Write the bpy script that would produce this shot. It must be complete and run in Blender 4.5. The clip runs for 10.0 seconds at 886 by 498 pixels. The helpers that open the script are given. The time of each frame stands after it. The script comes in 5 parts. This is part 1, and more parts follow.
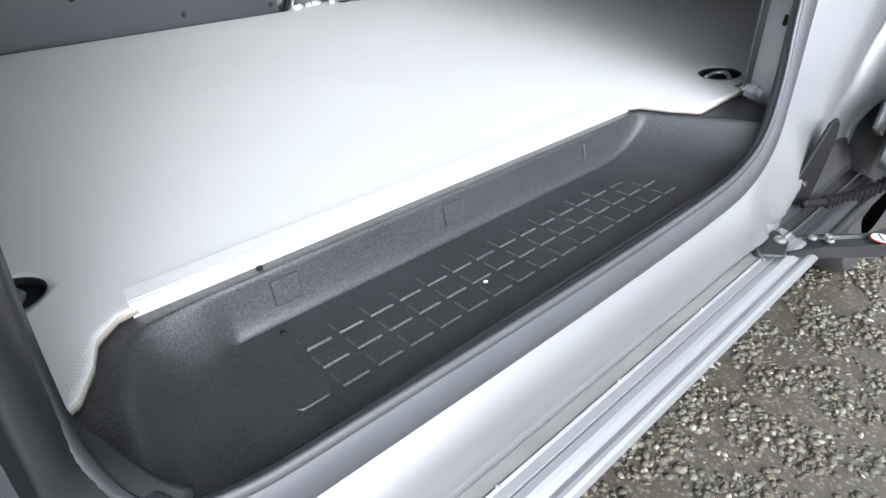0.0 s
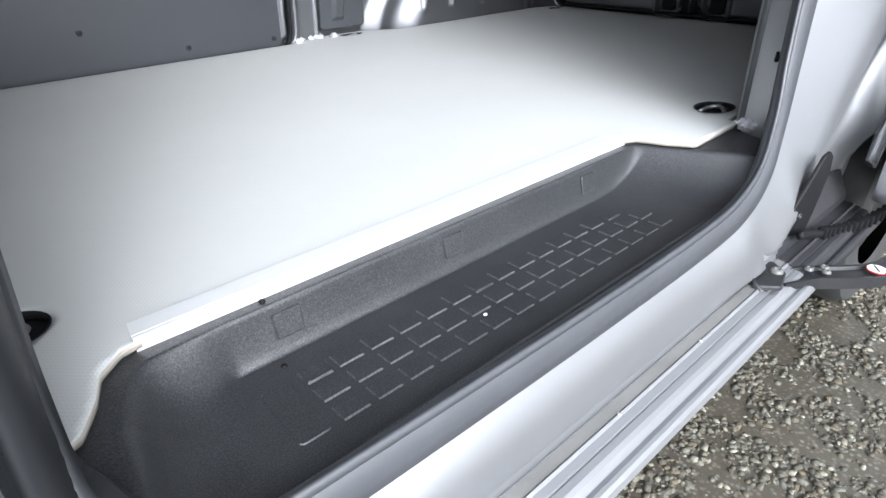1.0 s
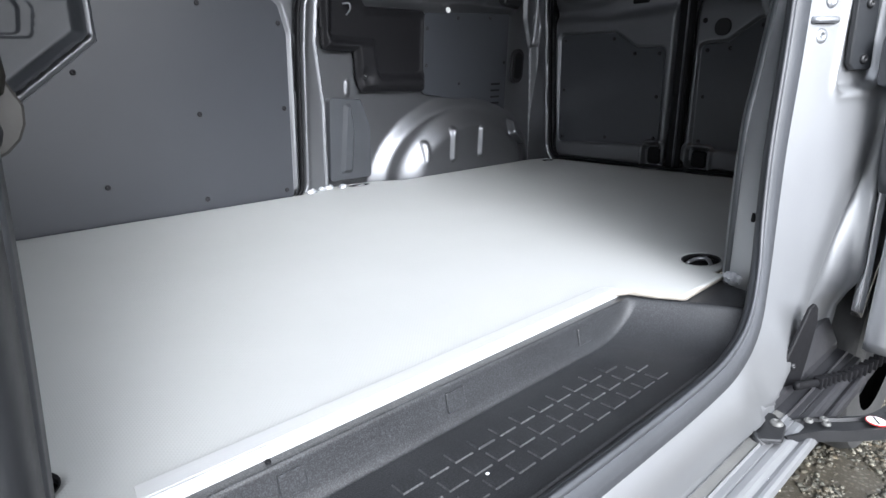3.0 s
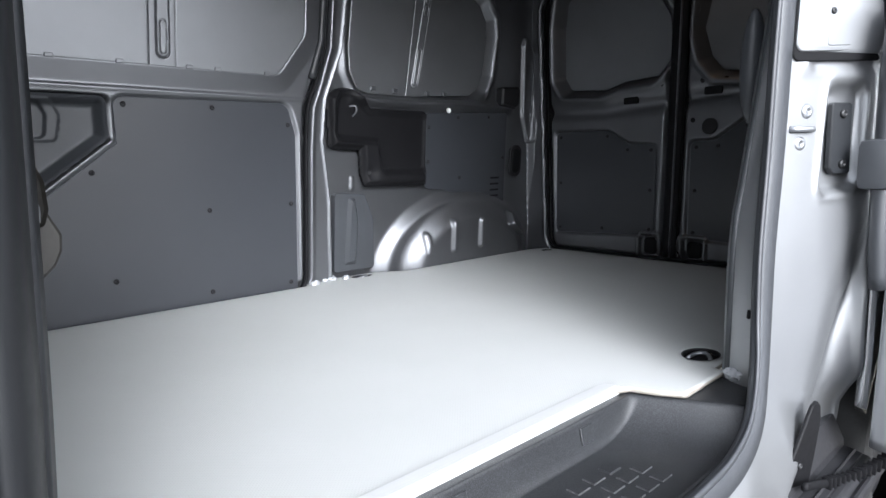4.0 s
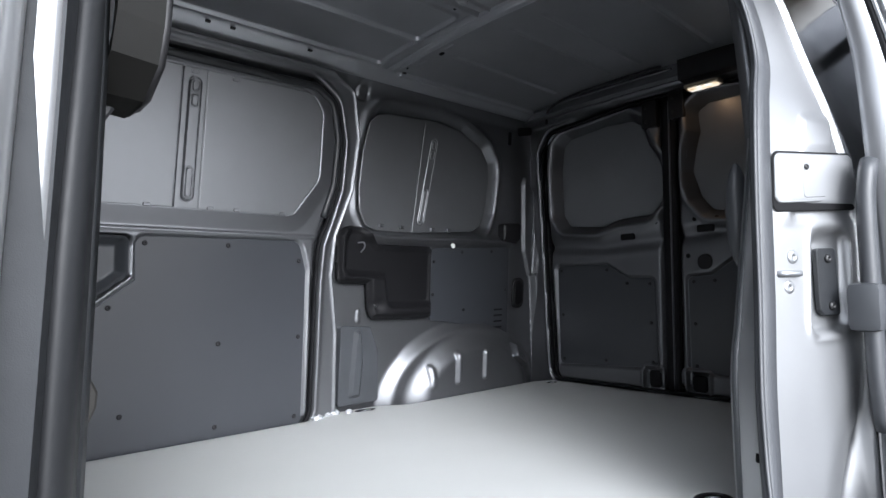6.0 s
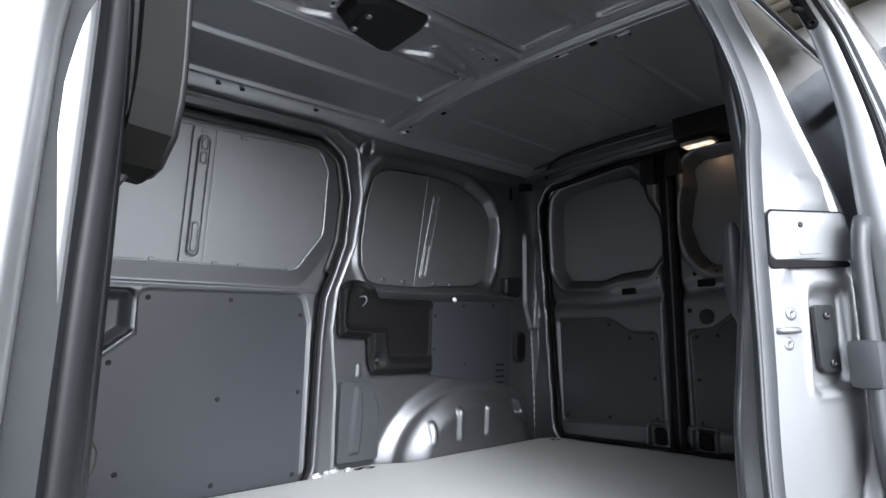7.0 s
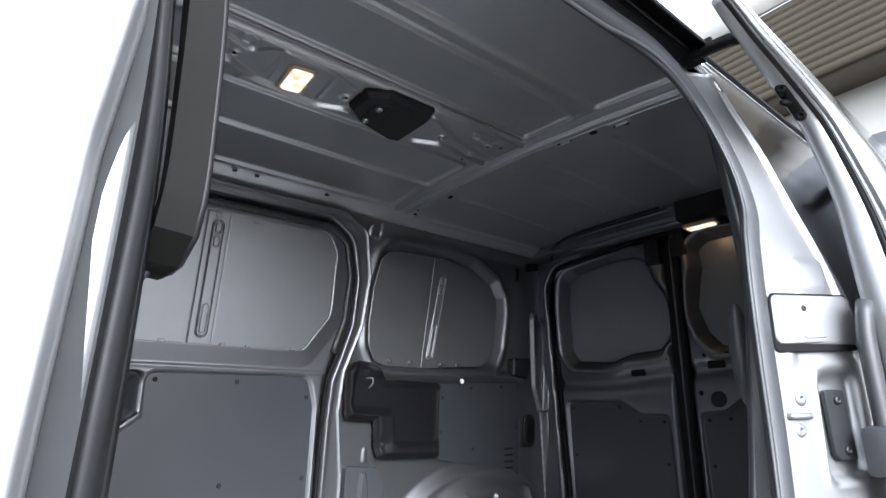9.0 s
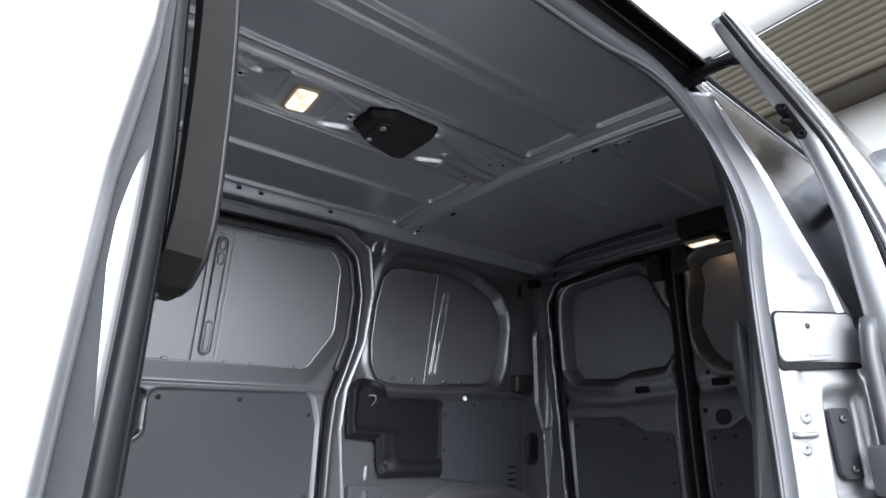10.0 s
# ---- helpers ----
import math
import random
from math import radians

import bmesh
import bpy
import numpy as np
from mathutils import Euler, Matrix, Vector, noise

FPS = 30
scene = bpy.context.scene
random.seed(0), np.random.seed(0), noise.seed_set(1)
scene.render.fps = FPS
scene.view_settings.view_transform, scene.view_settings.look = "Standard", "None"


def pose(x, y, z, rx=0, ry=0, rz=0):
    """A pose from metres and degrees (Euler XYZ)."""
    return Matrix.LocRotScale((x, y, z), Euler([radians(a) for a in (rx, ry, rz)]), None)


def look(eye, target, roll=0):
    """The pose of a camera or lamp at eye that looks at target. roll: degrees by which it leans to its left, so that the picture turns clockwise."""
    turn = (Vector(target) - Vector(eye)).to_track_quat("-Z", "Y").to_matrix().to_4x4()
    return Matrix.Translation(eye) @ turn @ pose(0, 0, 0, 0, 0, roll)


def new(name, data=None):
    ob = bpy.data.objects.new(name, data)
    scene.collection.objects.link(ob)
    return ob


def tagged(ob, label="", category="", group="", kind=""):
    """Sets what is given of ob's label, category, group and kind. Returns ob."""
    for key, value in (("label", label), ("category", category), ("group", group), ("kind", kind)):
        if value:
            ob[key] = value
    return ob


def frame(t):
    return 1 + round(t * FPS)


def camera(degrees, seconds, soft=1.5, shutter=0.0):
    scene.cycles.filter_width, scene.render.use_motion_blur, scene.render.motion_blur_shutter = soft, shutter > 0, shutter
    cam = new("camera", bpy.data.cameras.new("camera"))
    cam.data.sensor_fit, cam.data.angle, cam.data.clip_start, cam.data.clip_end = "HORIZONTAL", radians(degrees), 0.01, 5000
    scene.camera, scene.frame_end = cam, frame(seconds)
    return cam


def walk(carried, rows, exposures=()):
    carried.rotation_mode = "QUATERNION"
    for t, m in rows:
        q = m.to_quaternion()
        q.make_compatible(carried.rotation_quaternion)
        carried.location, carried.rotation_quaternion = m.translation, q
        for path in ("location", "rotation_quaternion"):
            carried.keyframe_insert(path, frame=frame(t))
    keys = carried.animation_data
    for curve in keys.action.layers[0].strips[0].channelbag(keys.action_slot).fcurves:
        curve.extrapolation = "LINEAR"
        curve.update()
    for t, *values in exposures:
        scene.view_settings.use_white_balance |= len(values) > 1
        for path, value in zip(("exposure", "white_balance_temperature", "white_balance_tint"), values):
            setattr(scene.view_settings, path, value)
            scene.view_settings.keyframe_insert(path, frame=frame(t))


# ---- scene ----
cam = camera(73.1, 10.0)
PATH = [
    (0, (-0.085, -0.537, 0.316), (1.06, 0.731, -0.724), -1.3),
    (0.5, (-0.086, -0.538, 0.319), (1.069, 0.74, -0.698), -1.3),
    (1, (-0.088, -0.539, 0.327), (1.09, 0.759, -0.637), -1.2),
    (1.5, (-0.091, -0.542, 0.335), (1.113, 0.782, -0.559), -1.2),
    (2, (-0.095, -0.547, 0.346), (1.138, 0.807, -0.459), -1.2),
    (2.5, (-0.099, -0.551, 0.359), (1.164, 0.834, -0.337), -1.2),
    (2.7, (-0.102, -0.553, 0.364), (1.175, 0.846, -0.279), -1.1),
    (4, (-0.122, -0.572, 0.403), (1.215, 0.888, 0.117), -1.1),
    (4.5, (-0.13, -0.579, 0.413), (1.215, 0.892, 0.244), -1.1),
    (5, (-0.138, -0.587, 0.413), (1.209, 0.89, 0.374), -0.8),
    (5.5, (-0.146, -0.593, 0.424), (1.202, 0.884, 0.47), -0.9),
    (7, (-0.159, -0.614, 0.438), (1.168, 0.85, 0.743), -0.8),
    (7.5, (-0.163, -0.621, 0.442), (1.153, 0.836, 0.821), -0.8),
    (8, (-0.169, -0.625, 0.443), (1.135, 0.821, 0.899), -0.7),
    (8.5, (-0.169, -0.633, 0.446), (1.118, 0.811, 0.955), -0.7),
    (9, (-0.173, -0.635, 0.446), (1.1, 0.803, 1.003), -0.7),
    (9.5, (-0.177, -0.637, 0.449), (1.088, 0.798, 1.031), -0.7),
    (10, (-0.18, -0.638, 0.449), (1.079, 0.793, 1.056), -0.7),
]
walk(cam, [(t, look(eye, target, roll)) for t, eye, target, roll in PATH], [(0.0, 2.05, 5900, 10), (2.5, 2.00, 5900, 10), (5.0, 1.86, 5900, 10), (7.5, 1.95, 5900, 10), (10.0, 2.06, 5900, 10)])

# ---- light ----
world = bpy.data.worlds.new("overcast_sky")
scene.world = world
world.use_nodes = True
wn = world.node_tree
wbg = wn.nodes["Background"]
sky = wn.nodes.new("ShaderNodeTexSky")
sky.sky_type, sky.sun_disc = "NISHITA", False
sky.sun_elevation, sky.sun_rotation = radians(29), radians(200)
sky.air_density, sky.dust_density, sky.ozone_density = 1.0, 6.0, 1.0
soft_sky = wn.nodes.new("ShaderNodeHueSaturation")
soft_sky.inputs["Saturation"].default_value = 0.18
wn.links.new(sky.outputs[0], soft_sky.inputs["Color"])
wn.links.new(soft_sky.outputs[0], wbg.inputs[0])
wbg.inputs[1].default_value = 0.15
sun = new("sun", bpy.data.lights.new("sun", "SUN"))
sun.data.energy, sun.data.angle, sun.data.color = 0.35, radians(170), (1.0, 0.98, 0.95)
sun.matrix_world = look((-1.48, -4.95, 3.2), (0.5, 0.5, 0))

bulb = new("bulb", bpy.data.lights.new("bulb", "AREA"))
bulb.data.shape, bulb.data.size, bulb.data.size_y = "RECTANGLE", 0.030, 0.090
bulb.data.energy, bulb.data.color = 0.018, (1.0, 0.58, 0.28)
bulb.matrix_world = look((1.962, 0.318, 1.126), (2.04, 0.318, 0.6))


# ---- materials ----
def material(name):
    m = bpy.data.materials.new(name)
    m.use_nodes = True
    return m, m.node_tree, m.node_tree.nodes["Principled BSDF"]


def noise_tex(nt, scale, detail=4.0, rough=0.55, stretch=None):
    co = nt.nodes.new("ShaderNodeTexCoord")
    n = nt.nodes.new("ShaderNodeTexNoise")
    n.inputs["Scale"].default_value, n.inputs["Detail"].default_value, n.inputs["Roughness"].default_value = scale, detail, rough
    if stretch:
        mp = nt.nodes.new("ShaderNodeMapping")
        mp.inputs["Scale"].default_value = stretch
        nt.links.new(co.outputs["Object"], mp.inputs["Vector"])
        nt.links.new(mp.outputs["Vector"], n.inputs["Vector"])
    else:
        nt.links.new(co.outputs["Object"], n.inputs["Vector"])
    return n


def ramp(nt, src, stops):
    r = nt.nodes.new("ShaderNodeValToRGB")
    els = r.color_ramp.elements
    while len(els) < len(stops):
        els.new(0.5)
    for e, (p, c) in zip(els, stops):
        e.position, e.color = p, (*c, 1.0) if len(c) == 3 else c
    nt.links.new(src, r.inputs["Fac"])
    return r


def span(nt, src, a, b):
    r = nt.nodes.new("ShaderNodeMapRange")
    r.inputs["To Min"].default_value, r.inputs["To Max"].default_value = a, b
    nt.links.new(src, r.inputs["Value"])
    return r.outputs["Result"]


def bump(nt, bsdf, height, strength, dist):
    b = nt.nodes.new("ShaderNodeBump")
    b.inputs["Strength"].default_value, b.inputs["Distance"].default_value = strength, dist
    nt.links.new(height, b.inputs["Height"])
    nt.links.new(b.outputs["Normal"], bsdf.inputs["Normal"])
    return b


def surface(name, color, rough, metal=0.0, vary=0.12, scale=6.0, grain=0.0, grain_scale=900.0, grain_dist=0.0004, coat=0.0, rvary=0.08, spec=None):
    """A base colour with large soft stains, uneven gloss and a fine grain."""
    m, nt, b = material(name)
    n = noise_tex(nt, scale, 6.0, 0.6)
    lo, hi = tuple(c * (1 - vary) for c in color), tuple(min(1.0, c * (1 + vary)) for c in color)
    r = ramp(nt, n.outputs["Fac"], [(0.3, lo), (0.7, hi)])
    nt.links.new(r.outputs["Color"], b.inputs["Base Color"])
    n2 = noise_tex(nt, scale * 7.3, 4.0, 0.6)
    nt.links.new(span(nt, n2.outputs["Fac"], max(0.02, rough - rvary), min(1.0, rough + rvary)), b.inputs["Roughness"])
    b.inputs["Metallic"].default_value = metal
    b.inputs["Coat Weight"].default_value = coat
    b.inputs["Coat Roughness"].default_value = 0.12
    if spec is not None:
        b.inputs["Specular IOR Level"].default_value = spec
    if grain > 0:
        g = noise_tex(nt, grain_scale, 2.0, 0.5)
        bump(nt, b, g.outputs["Fac"], grain, grain_dist)
    return m


# one silver paint in copies: darker for shaded jamb and sill, lighter outside
SILVER = surface("shaded_silver_paint", (0.32, 0.327, 0.339), 0.43, 0.85, 0.03, 3.0, coat=0.15, rvary=0.012)
GLOSS = surface("lit_outer_paint", (0.60, 0.61, 0.63), 0.16, 0.85, 0.03, 2.0, 0.05, 60.0, 0.0004, coat=1.0, rvary=0.02)
SKIN = surface("lit_skin_paint", (0.60, 0.61, 0.63), 0.38, 0.6, 0.03, 2.0, coat=0.25, rvary=0.02)
# body silver once more, darkened to carry the load bay's shade
INNER = surface("shaded_inner_paint", (0.160, 0.164, 0.174), 0.41, 0.85, 0.06, 4.0, coat=0.06, rvary=0.04)
BLANK = surface("blank_panel_grey", (0.192, 0.197, 0.208), 0.42, 0.70, 0.06, 4.0, rvary=0.04)
BOARD = surface("dark_trim_board", (0.033, 0.0355, 0.041), 0.33, 0.0, 0.06, 3.0, 0.15, 900.0, 0.0003, rvary=0.012)
BLACK = surface("black_plastic", (0.012, 0.012, 0.0135), 0.50, 0.0, 0.2, 8.0, 0.3, 900.0, 0.0004, spec=0.28)
GREYPL = surface("grey_plastic", (0.038, 0.041, 0.046), 0.45, 0.0, 0.12, 8.0, 0.3, 900.0, 0.0004)
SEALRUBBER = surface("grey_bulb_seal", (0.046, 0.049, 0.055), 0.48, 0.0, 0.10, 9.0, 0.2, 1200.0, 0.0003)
# the bulb seal's rubber again, with the front post's shade in its colour
SEALSHADED = surface("shaded_bulb_seal", (0.0125, 0.0134, 0.0152), 0.5, 0.0, 0.12, 9.0, 0.2, 1200.0, 0.0003, spec=0.3)
ROOF = surface("roof_grey_paint", (0.37, 0.380, 0.403), 0.30, 0.66, 0.06, 4.0, coat=0.14, rvary=0.03)
LINING = surface("post_lining_rubber", (0.026, 0.028, 0.031), 0.5, 0.0, 0.18, 12.0, 0.25, 1500.0, 0.0003, spec=0.15)
RUBBER = surface("seal_rubber", (0.018, 0.0195, 0.022), 0.40, 0.0, 0.18, 12.0, 0.25, 1500.0, 0.0003, spec=0.35)
TRIMGREY = surface("olive_grey_plastic", (0.0085, 0.0085, 0.0079), 0.65, 0.0, 0.10, 8.0, 0.3, 900.0, 0.0003, spec=0.15)
BRONZE = surface("brown_grey_steel", (0.026, 0.0245, 0.022), 0.5, 0.2, 0.15, 40.0, 0.2, 300.0, 0.0004)
OLIVE = surface("dark_olive_plastic", (0.006, 0.0053, 0.004), 0.6, 0.0, 0.2, 20.0, spec=0.2)
MOULDED = surface("black_moulded_plastic", (0.007, 0.007, 0.008), 0.55, 0.0, 0.2, 8.0, 0.3, 900.0, 0.0004, spec=0.14)
DARK = surface("dark_gap_rubber", (0.006, 0.006, 0.007), 0.6, 0.0, 0.2, 10.0, spec=0.15)
STEEL = surface("zinc_steel", (0.33, 0.34, 0.36), 0.45, 0.9, 0.12, 20.0, 0.2, 300.0, 0.0004)
DARKSTEEL = surface("black_coated_steel", (0.013, 0.0135, 0.015), 0.42, 0.2, 0.25, 20.0, 0.3, 300.0, 0.0006)
TRACKEND = surface("dark_track_end", (0.026, 0.026, 0.029), 0.45, 0.3, 0.15, 14.0, 0.2, 200.0, 0.0004)
TRACK = surface("track_grey", (0.12, 0.12, 0.115), 0.5, 0.3, 0.15, 14.0, 0.3, 200.0, 0.0005)
TYRE = surface("tyre_rubber", (0.02, 0.02, 0.02), 0.75, 0.0, 0.3, 20.0, 0.5, 200.0, 0.001)
WHITEWALL = surface("white_facade_paint", (0.74, 0.735, 0.72), 0.6, 0.0, 0.04, 0.6, 0.2, 30.0, 0.004)
SOFFIT = surface("beige_corrugated_metal", (0.062, 0.052, 0.035), 0.5, 0.1, 0.12, 0.8)
REDP = surface("red_print", (0.55, 0.02, 0.02), 0.4)
WHITEP = surface("white_print", (0.8, 0.8, 0.8), 0.4)
SEALANT = surface("clear_grey_sealant", (0.42, 0.43, 0.45), 0.15, 0.2, 0.25, 60.0, 0.6, 120.0, 0.002)


def step_plastic(name="grained_black_step_plastic", lo=(0.0145, 0.0152, 0.0168), hi=(0.024, 0.0252, 0.0275)):
    m, nt, b = material(name)
    n = noise_tex(nt, 9.0, 6.0, 0.65)
    r = ramp(nt, n.outputs["Fac"], [(0.3, lo), (0.75, hi)])
    nt.links.new(r.outputs["Color"], b.inputs["Base Color"])
    d = noise_tex(nt, 55.0, 8.0, 0.7)
    nt.links.new(span(nt, d.outputs["Fac"], 0.28, 0.42), b.inputs["Roughness"])
    b.inputs["Specular IOR Level"].default_value = 0.55
    g = noise_tex(nt, 620.0, 2.0, 0.6)
    # sparkle of the grain painted into the base colour, on top of the bump
    glint = ramp(nt, g.outputs["Fac"], [(0.34, (0.45, 0.45, 0.45)), (0.50, (1.0, 1.0, 1.0)), (0.64, (2.2, 2.2, 2.2))])
    mul = nt.nodes.new("ShaderNodeMix")
    mul.data_type, mul.blend_type = "RGBA", "MULTIPLY"
    mul.inputs["Factor"].default_value = 1.0
    nt.links.new(r.outputs["Color"], mul.inputs["A"])
    nt.links.new(glint.outputs["Color"], mul.inputs["B"])
    nt.links.new(mul.outputs["Result"], b.inputs["Base Color"])
    bump(nt, b, g.outputs["Fac"], 0.5, 0.0008)
    return m


STEP = step_plastic()
# lighter step plastic that paints the highlights on the pads' edges
PADLIT = step_plastic("lit_step_plastic", (0.026, 0.0265, 0.029), (0.046, 0.0465, 0.049))


def ply_top():
    """Pale grey phenolic film with a fine pressed wire-mesh pattern."""
    m, nt, b = material("grey_mesh_film")
    n = noise_tex(nt, 2.2, 6.0, 0.6)
    r = ramp(nt, n.outputs["Fac"], [(0.3, (0.405, 0.414, 0.407)), (0.7, (0.435, 0.444, 0.437))])
    nt.links.new(r.outputs["Color"], b.inputs["Base Color"])
    b.inputs["Roughness"].default_value = 0.55
    co = nt.nodes.new("ShaderNodeTexCoord")
    waves = []
    for turn in (45, -45):
        mp = nt.nodes.new("ShaderNodeMapping")
        mp.inputs["Rotation"].default_value = (0, 0, radians(turn))
        nt.links.new(co.outputs["Object"], mp.inputs["Vector"])
        w = nt.nodes.new("ShaderNodeTexWave")
        w.inputs["Scale"].default_value = 75.0
        nt.links.new(mp.outputs["Vector"], w.inputs["Vector"])
        waves.append(w)
    mx = nt.nodes.new("ShaderNodeMath")
    mx.operation = "MAXIMUM"
    nt.links.new(waves[0].outputs["Fac"], mx.inputs[0])
    nt.links.new(waves[1].outputs["Fac"], mx.inputs[1])
    bump(nt, b, mx.outputs[0], 0.35, 0.0006)
    return m


def ply_edge():
    m, nt, b = material("birch_ply_edge")
    n = noise_tex(nt, 40.0, 4.0, 0.6, (1, 1, 14))
    r = ramp(nt, n.outputs["Fac"], [(0.3, (0.20, 0.18, 0.15)), (0.5, (0.30, 0.275, 0.24)), (0.7, (0.36, 0.34, 0.31))])
    nt.links.new(r.outputs["Color"], b.inputs["Base Color"])
    b.inputs["Roughness"].default_value = 0.6
    return m


def brushed_alu():
    m, nt, b = material("satin_anodised_aluminium")
    n = noise_tex(nt, 30.0, 4.0, 0.6, (0.4, 40, 40))
    r = ramp(nt, n.outputs["Fac"], [(0.3, (0.50, 0.508, 0.512)), (0.7, (0.55, 0.556, 0.56))])
    nt.links.new(r.outputs["Color"], b.inputs["Base Color"])
    b.inputs["Metallic"].default_value = 0.2
    nt.links.new(span(nt, n.outputs["Fac"], 0.38, 0.5), b.inputs["Roughness"])
    return m


def wet_asphalt():
    m, nt, b = material("wet_worn_asphalt")
    big = noise_tex(nt, 1.4, 6.0, 0.6)
    r = ramp(nt, big.outputs["Fac"], [(0.35, (0.048, 0.042, 0.030)), (0.65, (0.072, 0.063, 0.046))])
    co = nt.nodes.new("ShaderNodeTexCoord")
    v = nt.nodes.new("ShaderNodeTexVoronoi")
    v.inputs["Scale"].default_value = 240.0
    nt.links.new(co.outputs["Object"], v.inputs["Vector"])
    bits = ramp(nt, v.outputs["Color"], [(0.0, (0.038, 0.034, 0.027)), (0.6, (0.060, 0.054, 0.044)), (0.9, (0.080, 0.073, 0.062)), (1.0, (0.11, 0.10, 0.088))])
    mix = nt.nodes.new("ShaderNodeMix")
    mix.data_type = "RGBA"
    mask = ramp(nt, v.outputs["Distance"], [(0.35, (1, 1, 1)), (0.55, (0, 0, 0))])
    nt.links.new(mask.outputs["Color"], mix.inputs["Factor"])
    nt.links.new(r.outputs["Color"], mix.inputs["A"])
    nt.links.new(bits.outputs["Color"], mix.inputs["B"])
    chips = nt.nodes.new("ShaderNodeTexVoronoi")
    chips.inputs["Scale"].default_value = 95.0
    nt.links.new(co.outputs["Object"], chips.inputs["Vector"])
    tint = ramp(nt, chips.outputs["Color"], [(0.0, (0.075, 0.070, 0.058)), (0.35, (0.12, 0.115, 0.10)), (0.6, (0.14, 0.120, 0.092)), (0.85, (0.17, 0.17, 0.155)), (1.0, (0.26, 0.25, 0.22))])
    where = ramp(nt, chips.outputs["Distance"], [(0.28, (0.85, 0.85, 0.85)), (0.42, (0, 0, 0))])
    over = nt.nodes.new("ShaderNodeMix")
    over.data_type = "RGBA"
    nt.links.new(where.outputs["Color"], over.inputs["Factor"])
    nt.links.new(mix.outputs["Result"], over.inputs["A"])
    nt.links.new(tint.outputs["Color"], over.inputs["B"])
    nt.links.new(over.outputs["Result"], b.inputs["Base Color"])
    nt.links.new(span(nt, big.outputs["Fac"], 0.25, 0.6), b.inputs["Roughness"])
    grit = noise_tex(nt, 420.0, 4.0, 0.7)
    bump(nt, b, grit.outputs["Fac"], 0.5, 0.002)
    return m


def stone_mix():
    m, nt, b = material("mixed_gravel")
    g = nt.nodes.new("ShaderNodeNewGeometry")
    r = ramp(nt, g.outputs["Random Per Island"], [(0.0, (0.060, 0.055, 0.044)), (0.2, (0.085, 0.076, 0.056)), (0.38, (0.078, 0.078, 0.066)), (0.55, (0.105, 0.086, 0.058)), (0.7, (0.112, 0.112, 0.094)), (0.88, (0.150, 0.140, 0.108)), (0.98, (0.24, 0.225, 0.18))])
    n = noise_tex(nt, 180.0, 4.0, 0.6)
    mul = nt.nodes.new("ShaderNodeMix")
    mul.data_type, mul.blend_type = "RGBA", "MULTIPLY"
    mul.inputs["Factor"].default_value = 0.55
    sp = ramp(nt, n.outputs["Fac"], [(0.3, (0.45, 0.45, 0.45)), (0.7, (1, 1, 1))])
    nt.links.new(r.outputs["Color"], mul.inputs["A"])
    nt.links.new(sp.outputs["Color"], mul.inputs["B"])
    nt.links.new(mul.outputs["Result"], b.inputs["Base Color"])
    b.inputs["Roughness"].default_value = 0.75
    b.inputs["Specular IOR Level"].default_value = 0.3
    return m


def lamp_lens():
    m, nt, b = material("lit_lamp_lens")
    n = noise_tex(nt, 34.0, 3.0, 0.6)
    r = ramp(nt, n.outputs["Fac"], [(0.36, (0.62, 0.38, 0.18)), (0.47, (0.95, 0.74, 0.48)), (0.58, (1.0, 0.93, 0.80))])
    nt.links.new(r.outputs["Color"], b.inputs["Emission Color"])
    b.inputs["Emission Strength"].default_value = 0.30
    b.inputs["Base Color"].default_value = (0.8, 0.75, 0.65, 1)
    b.inputs["Roughness"].default_value = 0.2
    return m


CREAM = surface("cream_lamp_plastic", (0.42, 0.34, 0.24), 0.3, 0.0, 0.12, 40.0)


def water():
    m, nt, b = material("water_drops")
    b.inputs["Base Color"].default_value = (0.9, 0.92, 0.95, 1)
    b.inputs["Roughness"].default_value = 0.03
    b.inputs["IOR"].default_value = 1.33
    b.inputs["Transmission Weight"].default_value = 1.0
    return m


WATER = water()
PLYTOP, PLYEDGE, ALU, ASPHALT, STONES, LENS = ply_top(), ply_edge(), brushed_alu(), wet_asphalt(), stone_mix(), lamp_lens()


# ---- building blocks ----
def thing(name, label, category, group="", kind=""):
    """An empty at the world's origin that carries the parts of one thing."""
    return tagged(new(name), label, category, group, kind)


def finish(name, me, mat, parent, label, smooth=True):
    me.validate()
    if smooth:
        me.polygons.foreach_set("use_smooth", [True] * len(me.polygons))
    for m in mat if isinstance(mat, (list, tuple)) else [mat]:
        me.materials.append(m)
    ob = new(name, me)
    if parent is not None:
        ob.parent = parent
    if label:
        ob["label"] = label
    return ob


def part(name, bm, mat, parent=None, label="", smooth=False, angle=40):
    me = bpy.data.meshes.new(name)
    bm.normal_update()
    if smooth:
        for f in bm.faces:
            f.smooth = True
        for e in bm.edges:
            if len(e.link_faces) == 2 and e.calc_face_angle(0) > radians(angle):
                e.smooth = False
    bm.to_mesh(me)
    bm.free()
    return finish(name, me, mat, parent, label, smooth=False)


def ease(d, w):
    """0 where d is below -w/2, 1 above w/2, smooth between."""
    t = np.clip(d / w + 0.5, 0, 1)
    return t * t * (3 - 2 * t)


def hump(d, w):
    return np.exp(-(d / w) ** 2)


